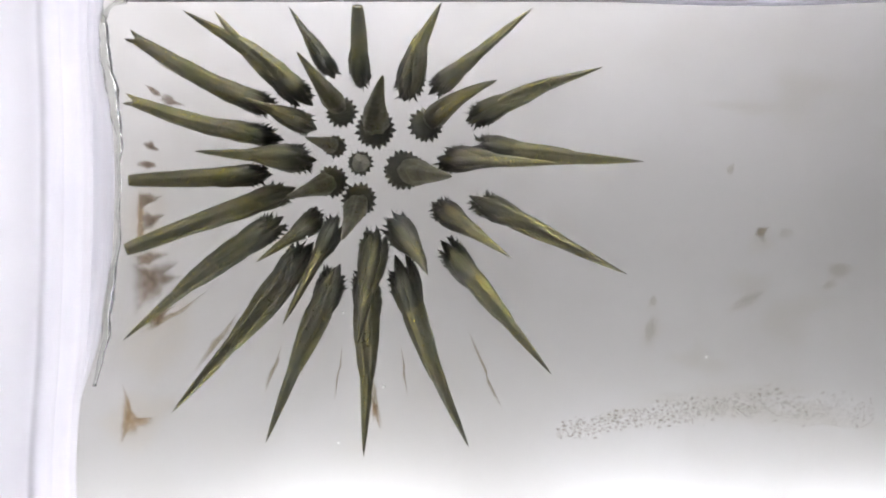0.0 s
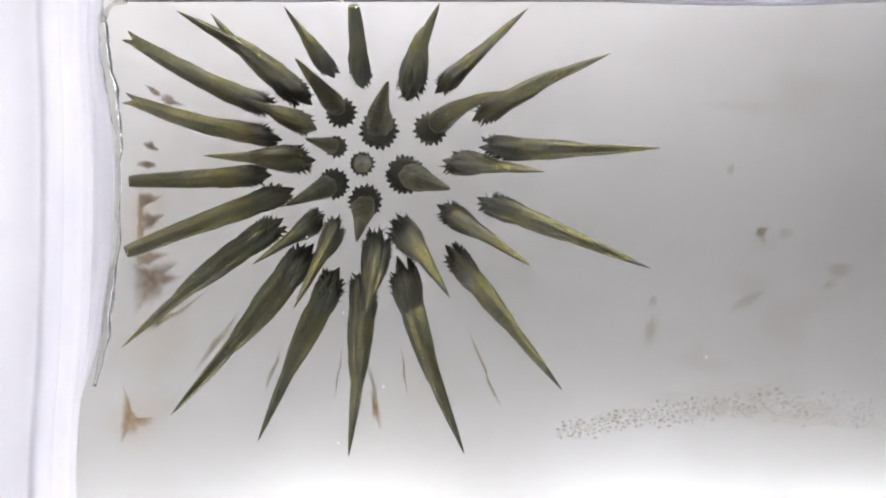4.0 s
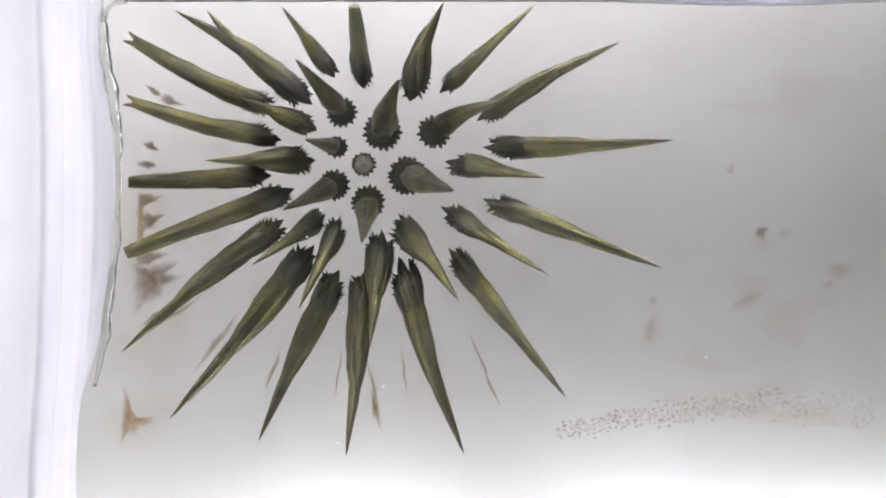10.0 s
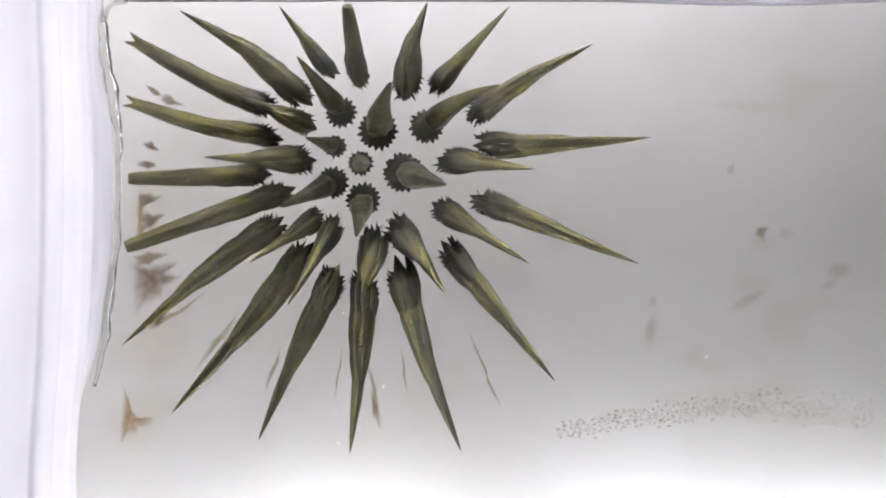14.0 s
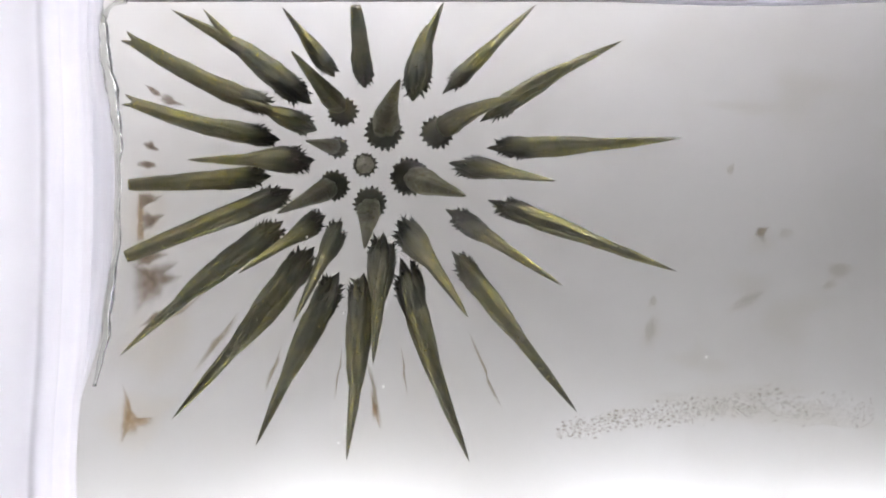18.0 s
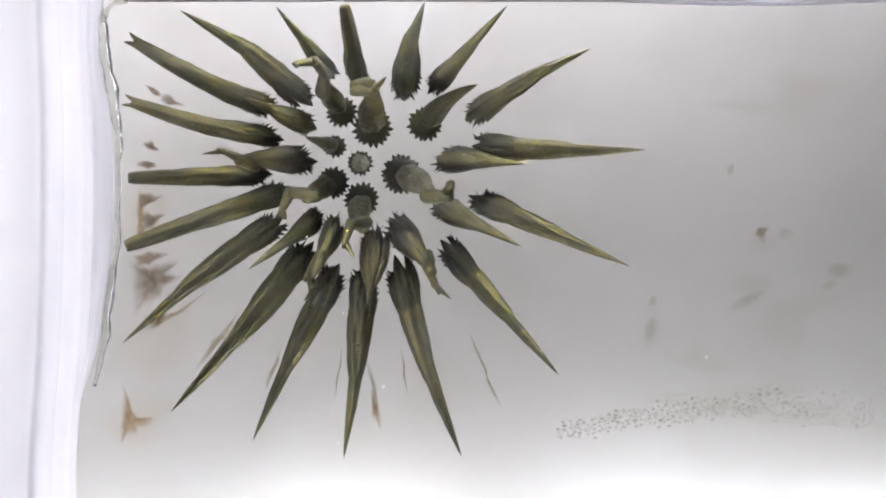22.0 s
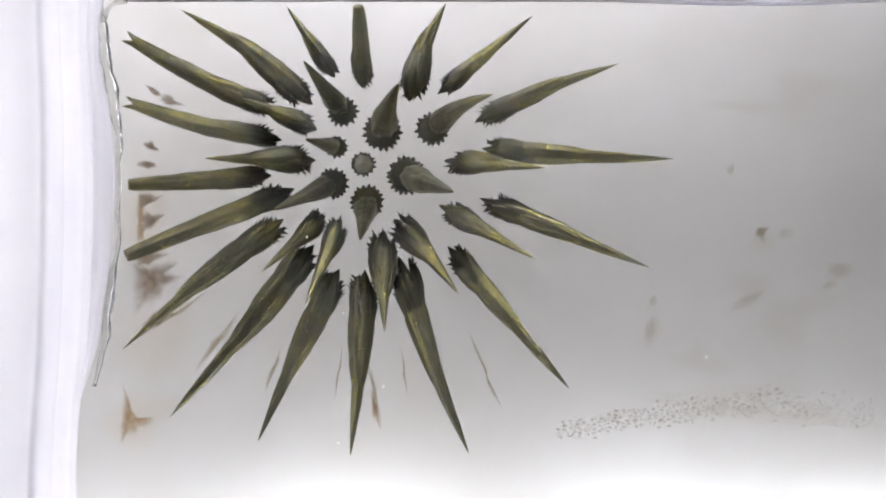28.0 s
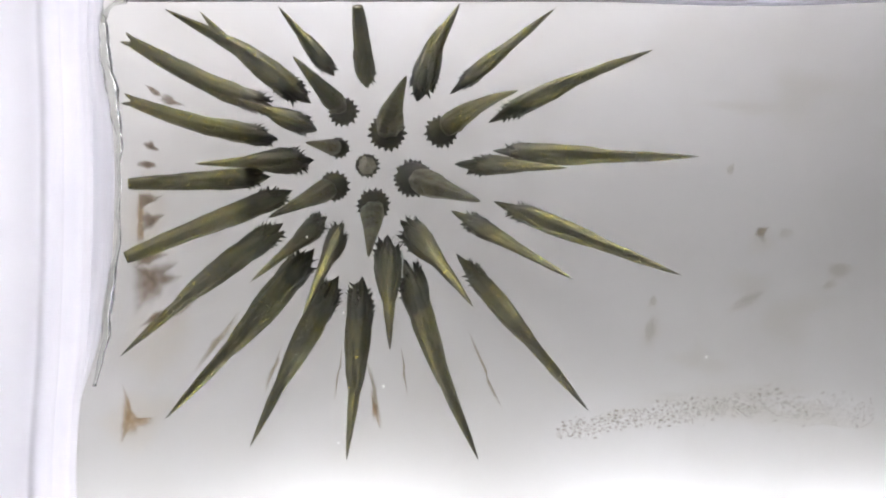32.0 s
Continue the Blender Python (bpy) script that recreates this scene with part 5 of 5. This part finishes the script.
    reaches("o7", 5.5, [(-16.81, 15.11), (-16.81, 15.11), (-16.81, 15.11), (-16.86, 15.11), (-16.81, 15.11), (-17.03, 15.11), (-17.19, 15.11), (-17.68, 15.11), (-17.19, 15.11), (-17.03, 15.11), (-16.75, 15.05), (-16.86, 15.11), (-16.59, 15.11), (-16.97, 15.11), (-16.70, 15.11), (-16.75, 15.11), (-16.75, 15.11), (-16.75, 15.11), (-16.86, 15.11)])
    reaches("o7", 16.5, [(-18.01, 15.11), (-17.90, 15.16), (-17.63, 15.16), (-17.24, 15.16), (-17.30, 15.11), (-16.75, 15.11), (-17.85, 15.16), (-17.63, 15.16), (-16.20, 15.11), (-16.59, 15.11), (-16.59, 15.11), (-16.70, 15.11), (-16.81, 15.11), (-16.86, 15.11), (-17.14, 15.11), (-17.52, 15.16), (-17.95, 15.16), (-17.68, 15.16), (-16.75, 15.11)])
    reaches("o7", 27.5, [(-16.59, 15.13), (-16.59, 15.13), (-16.63, 15.13), (-16.66, 15.13), (-16.75, 15.14), (-16.84, 15.16), (-16.99, 15.14), (-17.13, 15.13), (-17.40, 15.16), (-17.67, 15.20)])
    reaches("o8", 0.0, [(-19.62, 13.41), (-19.68, 13.35), (-19.84, 13.35), (-19.90, 13.30), (-19.84, 13.30), (-19.84, 13.35), (-19.79, 13.35), (-19.79, 13.35)])
    reaches("o8", 5.5, [(-19.68, 13.30), (-19.68, 13.24), (-19.73, 13.24), (-19.73, 13.24), (-19.73, 13.24), (-19.73, 13.24), (-19.84, 13.24), (-19.90, 13.19), (-19.90, 13.24), (-19.73, 13.30), (-19.79, 13.24), (-19.73, 13.52), (-19.73, 13.35), (-19.79, 13.41), (-19.68, 13.30), (-19.68, 13.30), (-19.68, 13.30), (-19.62, 13.24), (-19.68, 13.24)])
    reaches("o8", 16.5, [(-19.95, 13.19), (-19.95, 13.19), (-19.90, 13.19), (-19.84, 13.30), (-19.84, 13.24), (-19.62, 13.24), (-19.90, 13.30), (-19.95, 13.30), (-19.62, 13.41), (-19.68, 13.35), (-19.68, 13.30), (-19.68, 13.24), (-19.73, 13.24), (-19.73, 13.24), (-19.79, 13.24), (-19.84, 13.24), (-19.95, 13.19), (-19.90, 13.19), (-19.79, 13.19)])
    reaches("o8", 27.5, [(-19.79, 13.35), (-19.79, 13.30), (-19.79, 13.24), (-19.73, 13.24), (-19.95, 13.24), (-19.73, 13.19), (-19.90, 13.19), (-19.79, 13.19), (-19.79, 13.19), (-19.90, 13.24)])
    reaches("o9", 0.0, [(-19.77, 9.43), (-19.77, 9.37), (-19.77, 9.48), (-19.72, 9.31), (-19.72, 9.31), (-19.77, 9.48), (-19.77, 9.37), (-19.77, 9.48)])
    reaches("o9", 5.5, [(-19.83, 9.37), (-19.83, 9.37), (-19.83, 9.31), (-19.83, 9.31), (-19.83, 9.31), (-19.83, 9.37), (-19.89, 9.37), (-19.83, 9.37), (-19.72, 9.31), (-19.77, 9.37), (-19.77, 9.26), (-19.83, 9.59), (-19.66, 9.31), (-19.83, 9.54), (-19.77, 9.37), (-19.77, 9.37), (-19.77, 9.37), (-19.77, 9.31), (-19.83, 9.37)])
    reaches("o9", 16.5, [(-19.83, 9.37), (-19.83, 9.37), (-19.77, 9.31), (-19.83, 9.37), (-19.83, 9.37), (-19.77, 9.31), (-19.89, 9.54), (-19.83, 9.48), (-19.77, 9.43), (-19.83, 9.43), (-19.83, 9.43), (-19.83, 9.37), (-19.83, 9.37), (-19.83, 9.37), (-19.83, 9.43), (-19.83, 9.43), (-19.83, 9.43), (-19.77, 9.31), (-19.72, 9.21)])
    reaches("o9", 27.5, [(-19.77, 9.15), (-19.77, 9.26), (-19.83, 9.37), (-19.83, 9.26), (-19.89, 9.37), (-19.83, 9.26), (-19.83, 9.31), (-19.83, 9.26), (-19.89, 9.26), (-19.89, 9.43)])
    reaches("o10", 0.0, [(-20.02, 4.37), (-20.02, 4.31), (-20.02, 4.09), (-20.02, 3.92), (-20.02, 3.92), (-20.02, 4.15), (-20.02, 4.09), (-19.97, 4.25)])
    reaches("o10", 5.5, [(-20.02, 4.37), (-20.02, 4.37), (-20.02, 4.42), (-20.02, 4.42), (-20.02, 4.48), (-20.02, 4.53), (-20.02, 4.37), (-20.02, 4.15), (-20.02, 4.09), (-20.02, 4.25), (-20.02, 4.15), (-20.02, 4.37), (-20.02, 4.31), (-20.02, 4.42), (-20.02, 4.25), (-20.02, 4.37), (-20.02, 4.37), (-20.02, 4.48), (-20.02, 4.48)])
    reaches("o10", 16.5, [(-20.02, 4.25), (-20.02, 4.09), (-20.02, 4.04), (-20.02, 4.09), (-19.97, 4.20), (-20.08, 4.42), (-20.02, 4.25), (-20.02, 4.15), (-20.02, 4.42), (-20.02, 4.48), (-20.02, 4.53), (-20.02, 4.53), (-20.02, 4.53), (-20.02, 4.53), (-19.97, 4.53), (-20.02, 4.42), (-20.02, 4.20), (-20.02, 4.09), (-20.02, 4.09)])
    reaches("o10", 27.5, [(-20.02, 4.20), (-20.02, 4.09), (-19.97, 4.20), (-20.02, 4.20), (-20.02, 4.15), (-20.02, 4.25), (-20.02, 4.15), (-20.02, 4.25), (-20.02, 4.15), (-20.02, 4.15)])
    reaches("o11", 0.0, [(-20.09, -0.05), (-20.09, -0.11), (-20.09, -0.49), (-20.09, -0.65), (-20.09, -0.71), (-20.09, -0.49), (-20.09, -0.49), (-20.09, -0.27)])
    reaches("o11", 5.5, [(-20.09, -0.11), (-20.09, 0.00), (-20.09, 0.06), (-20.09, 0.06), (-20.09, 0.11), (-20.09, 0.17), (-20.09, -0.05), (-20.09, -0.44), (-20.09, -0.55), (-20.09, -0.27), (-20.09, -0.49), (-20.09, -0.16), (-20.04, -0.16), (-20.04, 0.06), (-20.09, -0.22), (-20.09, -0.05), (-20.09, -0.05), (-20.09, 0.11), (-20.09, 0.11)])
    reaches("o11", 16.5, [(-20.09, -0.33), (-20.15, -0.65), (-20.09, -0.65), (-20.09, -0.49), (-20.09, -0.38), (-20.09, 0.11), (-20.09, -0.33), (-20.09, -0.60), (-20.09, -0.16), (-20.09, 0.06), (-20.09, 0.17), (-20.09, 0.17), (-20.09, 0.17), (-20.09, 0.17), (-20.09, 0.11), (-20.09, 0.00), (-20.09, -0.49), (-20.09, -0.65), (-20.09, -0.49)])
    reaches("o11", 27.5, [(-20.09, -0.22), (-20.09, -0.44), (-20.09, -0.27), (-20.09, -0.16), (-20.09, -0.33), (-20.09, -0.11), (-20.09, -0.38), (-20.09, -0.16), (-20.09, -0.22), (-20.09, -0.55)])
    reaches("o12", 0.0, [(-20.24, -5.79), (-20.20, -5.80), (-20.45, -6.69), (-20.53, -7.17), (-20.42, -7.01), (-20.48, -6.86), (-20.45, -6.83), (-20.35, -6.39)])
    reaches("o12", 5.5, [(-20.28, -6.07), (-20.28, -5.97), (-20.26, -5.93), (-20.35, -6.11), (-20.32, -6.10), (-20.31, -6.04), (-20.34, -6.27), (-20.53, -6.94), (-20.54, -7.09), (-20.38, -6.58), (-20.39, -6.75), (-20.31, -6.33), (-20.26, -6.19), (-20.28, -6.01), (-20.29, -6.20), (-20.24, -5.90), (-20.27, -6.05), (-20.28, -6.08), (-20.29, -6.03)])
    reaches("o12", 16.5, [(-20.51, -6.75), (-20.60, -7.12), (-20.54, -7.08), (-20.45, -6.76), (-20.38, -6.50), (-20.10, -5.61), (-20.47, -6.69), (-20.67, -7.40), (-20.29, -6.14), (-20.28, -6.04), (-20.28, -6.03), (-20.24, -5.94), (-20.29, -5.97), (-20.31, -5.94), (-20.30, -5.97), (-20.28, -5.97), (-20.49, -6.83), (-20.56, -7.04), (-20.41, -6.71)])
    reaches("o12", 27.5, [(-20.26, -6.22), (-20.24, -6.33), (-20.31, -6.22), (-20.24, -6.11), (-20.45, -6.68), (-20.20, -5.97), (-20.39, -6.57), (-20.24, -6.11), (-20.28, -6.19), (-20.45, -6.83)])
    reaches("o13", 0.0, [(-17.16, -10.35), (-17.19, -10.38), (-17.55, -10.70), (-17.46, -10.90), (-17.27, -10.81), (-17.40, -10.79), (-17.19, -10.77), (-17.18, -10.58)])
    reaches("o13", 5.5, [(-17.16, -10.42), (-17.16, -10.38), (-17.23, -10.38), (-17.19, -10.38), (-17.21, -10.38), (-17.30, -10.38), (-17.28, -10.44), (-17.62, -10.74), (-17.46, -10.85), (-17.27, -10.70), (-17.17, -10.66), (-17.05, -10.45), (-17.02, -10.40), (-17.16, -10.35), (-17.16, -10.47), (-17.16, -10.45), (-17.19, -10.43), (-17.16, -10.38), (-17.26, -10.38)])
    reaches("o13", 16.5, [(-17.45, -10.65), (-17.44, -10.77), (-17.32, -10.80), (-17.12, -10.74), (-17.17, -10.52), (-16.77, -9.92), (-17.22, -10.54), (-17.16, -10.84), (-17.05, -10.36), (-17.09, -10.35), (-17.17, -10.33), (-17.19, -10.27), (-17.21, -10.30), (-17.34, -10.31), (-17.31, -10.33), (-17.41, -10.38), (-17.46, -10.68), (-17.62, -10.77), (-17.36, -10.67)])
    reaches("o13", 27.5, [(-17.21, -10.52), (-17.27, -10.63), (-17.30, -10.53), (-17.19, -10.52), (-17.42, -10.67), (-17.19, -10.35), (-17.36, -10.63), (-17.34, -10.56), (-17.35, -10.52), (-17.55, -10.74)])
    reaches("o14", 0.0, [(-11.17, -12.21), (-11.34, -12.19), (-11.64, -12.53), (-11.61, -12.59), (-11.53, -12.49), (-11.77, -12.50), (-11.67, -12.31), (-11.67, -12.20)])
    reaches("o14", 5.5, [(-11.71, -12.05), (-11.67, -12.03), (-11.74, -12.06), (-11.71, -12.10), (-11.77, -12.14), (-11.89, -12.17), (-11.82, -12.13), (-11.85, -12.28), (-11.74, -12.40), (-11.64, -12.13), (-11.64, -12.20), (-11.89, -12.21), (-11.70, -12.03), (-11.85, -12.17), (-11.69, -12.11), (-11.67, -12.03), (-11.70, -12.09), (-11.64, -12.06), (-11.77, -12.13)])
    reaches("o14", 16.5, [(-12.00, -12.32), (-11.78, -12.42), (-11.76, -12.43), (-11.81, -12.42), (-11.73, -12.08), (-11.25, -11.25), (-11.75, -12.13), (-11.57, -12.31), (-11.65, -11.99), (-11.89, -12.03), (-11.88, -12.11), (-11.99, -12.10), (-12.01, -12.12), (-12.13, -12.17), (-12.12, -12.09), (-12.17, -12.13), (-12.07, -12.26), (-12.03, -12.31), (-11.80, -12.15)])
    reaches("o14", 27.5, [(-11.66, -12.10), (-11.67, -12.13), (-11.86, -12.22), (-11.92, -12.10), (-12.10, -12.37), (-12.06, -12.13), (-11.98, -12.33), (-12.10, -12.17), (-11.88, -12.20), (-12.17, -12.49)])
    reaches("o15", 0.0, [(-5.02, -13.06), (-5.26, -13.03), (-5.23, -13.31), (-5.32, -13.39), (-5.34, -13.31), (-5.73, -13.35), (-5.87, -13.20), (-5.91, -13.12)])
    reaches("o15", 5.5, [(-6.09, -13.03), (-6.12, -13.02), (-6.08, -13.03), (-6.09, -13.02), (-6.01, -13.10), (-6.09, -13.13), (-6.05, -13.09), (-5.91, -13.17), (-5.79, -13.27), (-6.12, -13.06), (-5.88, -13.13), (-6.30, -13.17), (-6.05, -12.97), (-5.98, -12.99), (-5.90, -13.03), (-6.01, -12.99), (-5.95, -13.02), (-5.87, -12.92), (-5.95, -13.06)])
    reaches("o15", 16.5, [(-6.13, -13.27), (-5.69, -13.31), (-5.79, -13.32), (-6.09, -13.31), (-6.04, -13.09), (-5.87, -12.53), (-5.99, -13.20), (-5.73, -13.42), (-5.99, -13.07), (-6.33, -13.17), (-6.16, -13.16), (-6.26, -13.20), (-6.35, -13.14), (-6.37, -13.17), (-6.45, -13.14), (-6.37, -13.20), (-6.24, -13.28), (-6.09, -13.31), (-6.00, -13.12)])
    reaches("o15", 27.5, [(-5.87, -13.03), (-5.84, -13.02), (-6.04, -13.18), (-6.26, -13.17), (-6.27, -13.34), (-6.41, -13.10), (-6.09, -13.28), (-6.41, -13.20), (-5.98, -13.15), (-6.09, -13.31)])
    reaches("o16", 0.0, [(1.64, -12.49), (1.55, -12.69), (2.46, -13.24), (2.84, -13.39), (2.78, -13.31), (2.23, -13.31), (1.85, -13.20), (1.51, -13.01)])
    reaches("o16", 5.5, [(1.24, -12.89), (1.21, -12.95), (1.23, -12.87), (1.35, -13.02), (1.52, -13.05), (1.60, -13.02), (1.67, -13.04), (2.42, -13.20), (2.38, -13.29), (1.35, -12.95), (1.90, -13.12), (1.03, -13.13), (1.19, -12.84), (1.32, -12.88), (1.51, -12.90), (1.14, -12.78), (1.29, -12.85), (1.17, -12.78), (1.38, -12.92)])
    reaches("o16", 16.5, [(1.98, -13.23), (2.60, -13.31), (2.39, -13.38), (1.67, -13.42), (1.66, -12.99), (1.03, -12.13), (1.88, -13.08), (2.31, -13.20), (1.39, -12.92), (1.00, -13.06), (1.32, -13.09), (1.17, -13.06), (1.11, -13.06), (1.39, -13.17), (1.28, -13.05), (1.60, -13.02), (2.18, -13.24), (2.53, -13.20), (1.95, -12.95)])
    reaches("o16", 27.5, [(1.52, -12.86), (1.64, -12.88), (1.56, -13.08), (1.25, -13.02), (1.86, -13.34), (1.21, -13.06), (2.02, -13.31), (1.49, -13.13), (1.79, -13.03), (2.24, -13.27)])
    reaches("o17", 0.0, [(6.83, -7.90), (7.03, -8.04), (9.00, -9.89), (9.35, -10.33), (9.00, -9.93), (8.84, -10.22), (8.26, -9.75), (7.75, -9.19)])
    reaches("o17", 5.5, [(7.24, -8.39), (6.94, -7.79), (7.11, -8.07), (7.08, -7.86), (7.42, -8.28), (7.62, -8.33), (7.80, -8.72), (9.00, -9.93), (8.98, -10.15), (7.76, -9.36), (8.13, -9.32), (7.76, -9.96), (7.37, -8.98), (7.47, -9.15), (7.55, -8.77), (7.15, -8.47), (7.32, -8.57), (7.08, -8.36), (7.35, -8.43)])
    reaches("o17", 16.5, [(8.69, -9.95), (9.07, -10.18), (8.94, -10.14), (8.43, -10.25), (8.12, -9.47), (6.55, -7.51), (8.31, -9.57), (8.61, -9.82), (7.13, -7.97), (7.26, -8.47), (7.37, -8.27), (7.30, -7.94), (7.41, -8.69), (7.51, -8.54), (7.76, -8.88), (8.50, -9.47), (9.06, -9.99), (9.36, -10.07), (8.46, -9.47)])
    reaches("o17", 27.5, [(7.67, -8.69), (7.97, -8.83), (7.82, -8.91), (7.33, -8.58), (8.59, -9.94), (7.26, -8.50), (8.37, -9.37), (7.86, -9.04), (7.87, -8.62), (9.18, -10.21)])
    reaches("o18", 0.0, [(11.60, -1.60), (11.64, -1.89), (14.55, -2.53), (15.31, -2.59), (14.66, -2.70), (14.96, -2.30), (14.09, -1.89), (13.37, -1.49)])
    reaches("o18", 5.5, [(12.45, -1.00), (11.85, -0.96), (11.98, -1.13), (11.81, -0.96), (12.35, -1.27), (12.67, -1.32), (13.09, -1.16), (15.23, -1.39), (15.22, -1.76), (13.84, -1.21), (13.73, -1.31), (13.95, -1.07), (13.07, -0.64), (13.56, -0.78), (13.03, -0.96), (12.67, -0.64), (12.65, -1.04), (12.35, -0.93), (12.43, -1.29)])
    reaches("o18", 16.5, [(14.90, -1.20), (15.44, -1.28), (15.08, -1.57), (14.73, -1.42), (14.07, -1.09), (11.67, -0.11), (14.48, -1.14), (15.27, -0.96), (11.83, -0.88), (12.03, -0.82), (12.10, -1.19), (11.78, -1.10), (12.67, -1.03), (12.31, -1.42), (12.94, -1.18), (13.63, -1.74), (14.89, -1.41), (15.16, -1.60), (14.12, -1.12)])
    reaches("o18", 27.5, [(12.79, -1.17), (13.02, -1.17), (12.95, -1.51), (12.03, -1.28), (14.46, -1.64), (12.03, -1.39), (13.69, -1.80), (12.92, -1.64), (12.62, -1.69), (15.05, -1.67)])
    splits(0.0, [1.00, 0.99, 0.97, 0.96, 0.94, 0.93, 0.91, 0.90])
    splits(5.5, [0.50, 0.35, 0.35, 0.35, 0.35, 0.35, 0.60, 1.00, 1.00, 1.00, 0.80, 0.60, 0.53, 0.45, 0.30, 0.05, 0.03, 0.00, 0.20])
    splits(16.5, [1.00, 1.00, 1.00, 1.00, 1.00, 0.00, 1.00, 1.00, 0.00, 0.00, 0.00, 0.00, 0.00, 0.00, 0.00, 0.15, 1.00, 1.00, 1.00])
    splits(27.5, [0.30, 0.00, 0.50, 0.00, 0.90, 0.00, 0.90, 0.35, 0.40, 0.85])
    curls(6.0, b3=0.7, a2=1.0, b2=0.9, a1=0.6, b5=0.4, b10=0.3, b8=0.2)
    curls(6.5, b3=0.6, a2=0.7, b2=0.7, a1=0.8, a3=0.5)
    curls(7.0, b10=0.8, b2=0.3, a1=0.8, a3=0.7, b5=0.25, b7=0.4, b8=0.3)
    curls(7.5, b3=0.8, a2=0.9, b2=0.9, a1=0.8, b10=0.7, b5=0.5, b7=0.6, a4=0.6, o4=0.25, o3=0.2, o17=0.2)
    curls(20.5, a1=0.7, b7=0.5, b5=0.4, a4=0.5)
    curls(21.0, a2=0.6, a1=0.6, a4=0.3)
    curls(21.5, b3=0.7, a2=0.7, a1=0.6, b5=0.4, b8=0.4, b10=0.3)
    curls(22.0, b3=0.6, a2=0.7, b5=0.4, a4=0.5, a3=0.5, b8=0.3, a1=0.5, b10=0.3)
    curls(22.5, b3=0.7, a2=0.9, b2=0.6, a1=0.8, o2=0.25, o4=0.2)
    curls(23.0, b3=0.6, a2=0.6, b2=0.5, a1=0.5, a3=0.5)
    curls(28.5, a1=0.5, a2=0.4, b2=0.5, b5=0.3, b1=0.3, b8=0.3, b10=0.3, o7=0.15)
    curls(31.0, a1=0.35, b5=0.3, b1=0.2)
    for s in SPIKES.values():
        times = sorted(s["tips"])
        ground, drawn, lanes = [], [], [[] for _ in s["pieces"]]
        fang_lanes, ring_lanes = [[] for _ in s["fangs"]], [[] for _ in s["ring"]]
        usual = Vector((sum(p[0] for p in s["tips"].values()), sum(p[1] for p in s["tips"].values()))) / len(times)
        for t in times:
            foot = s["slack"].lerp(s["taut"], PULL[t])
            tip = Vector((*s["tips"][t], s["height"]))
            across = (usual - s["slack"]).orthogonal().normalized()
            foot = foot + across * ((0.05 if s["fangs"] else 0.3) * (tip.to_2d() - usual).dot(across))
            stance = s["stance"]
            foot = foot * (1 - stance / DEPTH)
            grip = 1.0 if t == SNAP else (0.75 if s["slack"].x > -0.9 else 0.2) * min(1.0, max(0.0, PULL[t]))      # how far the feet close
            ground.append((t, pose(foot.x * MM, foot.y * MM, 0.0)))
            base = Vector((0.0, 0.0, stance))
            axis = tip - Vector((foot.x, foot.y, stance))
            length = axis.length
            side = axis.cross(Vector((0, 0, 1))).normalized()
            up = side.cross(axis).normalized()
            coil = s["curl"].get(t, 0.0)

            def at(u):
                w = min(1.0, max(0.0, (u - 0.25) / 0.4))
                a = s["seed"] + t * 2.0 + u * 11.0
                return base + axis * u + s["bow"] * math.sin(math.pi * min(max(u, 0.0), 1.0)) + (side * math.sin(a) + up * math.cos(a)) * (coil * w * w)

            def set_at(u):
                turn = Vector((0, 0, 1)).rotation_difference((at(u + 0.04) - at(u - 0.04)).normalized())
                return Matrix.Translation(at(u) * MM) @ turn.to_matrix().to_4x4()

            for lane, (ob, mid, end) in zip(lanes, s["pieces"]):
                half = (end - mid) * s["reach"] / length
                lane.append((t, set_at(1 - half if end == 1.0 else mid)))
            if s["swell"]:
                half = 0.5 * SWELL_LONG * s["reach"] / length
                drawn.append((t, set_at(half - 0.01 + 0.10 * grip)))
            r = s["radius"]
            for lane, (ob, a, along) in zip(fang_lanes, s["fangs"]):
                u = ((along + 1.9 * grip) * r) / length
                lane.append((t, set_at(u) @ Matrix.Rotation(a, 4, "Z") @ Matrix.Translation((-0.42 * grip * r * MM, 0, 0))))
            for lane, (ob, a, out, inward) in zip(ring_lanes, s["ring"]):
                d = out - grip * r * (0.42 - 0.24 * inward)
                lane.append((t, pose(d * math.cos(a) * MM, d * math.sin(a) * MM, 0.0, rz=math.degrees(a))))
        walk(s["thing"], ground)
        if s["spur"]:
            side_point, home = s["spur"]
            walk(side_point, [(t, home @ Matrix.Translation((0, 0, -2.0 * MM * (1 - SPUR_OUT[t])))) for t in times])
        if s["swell"]:
            walk(s["swell"], drawn)
        for lane, piece in zip(lanes + fang_lanes + ring_lanes, s["pieces"] + s["fangs"] + s["ring"]):
            walk(piece[0], lane)


motions()
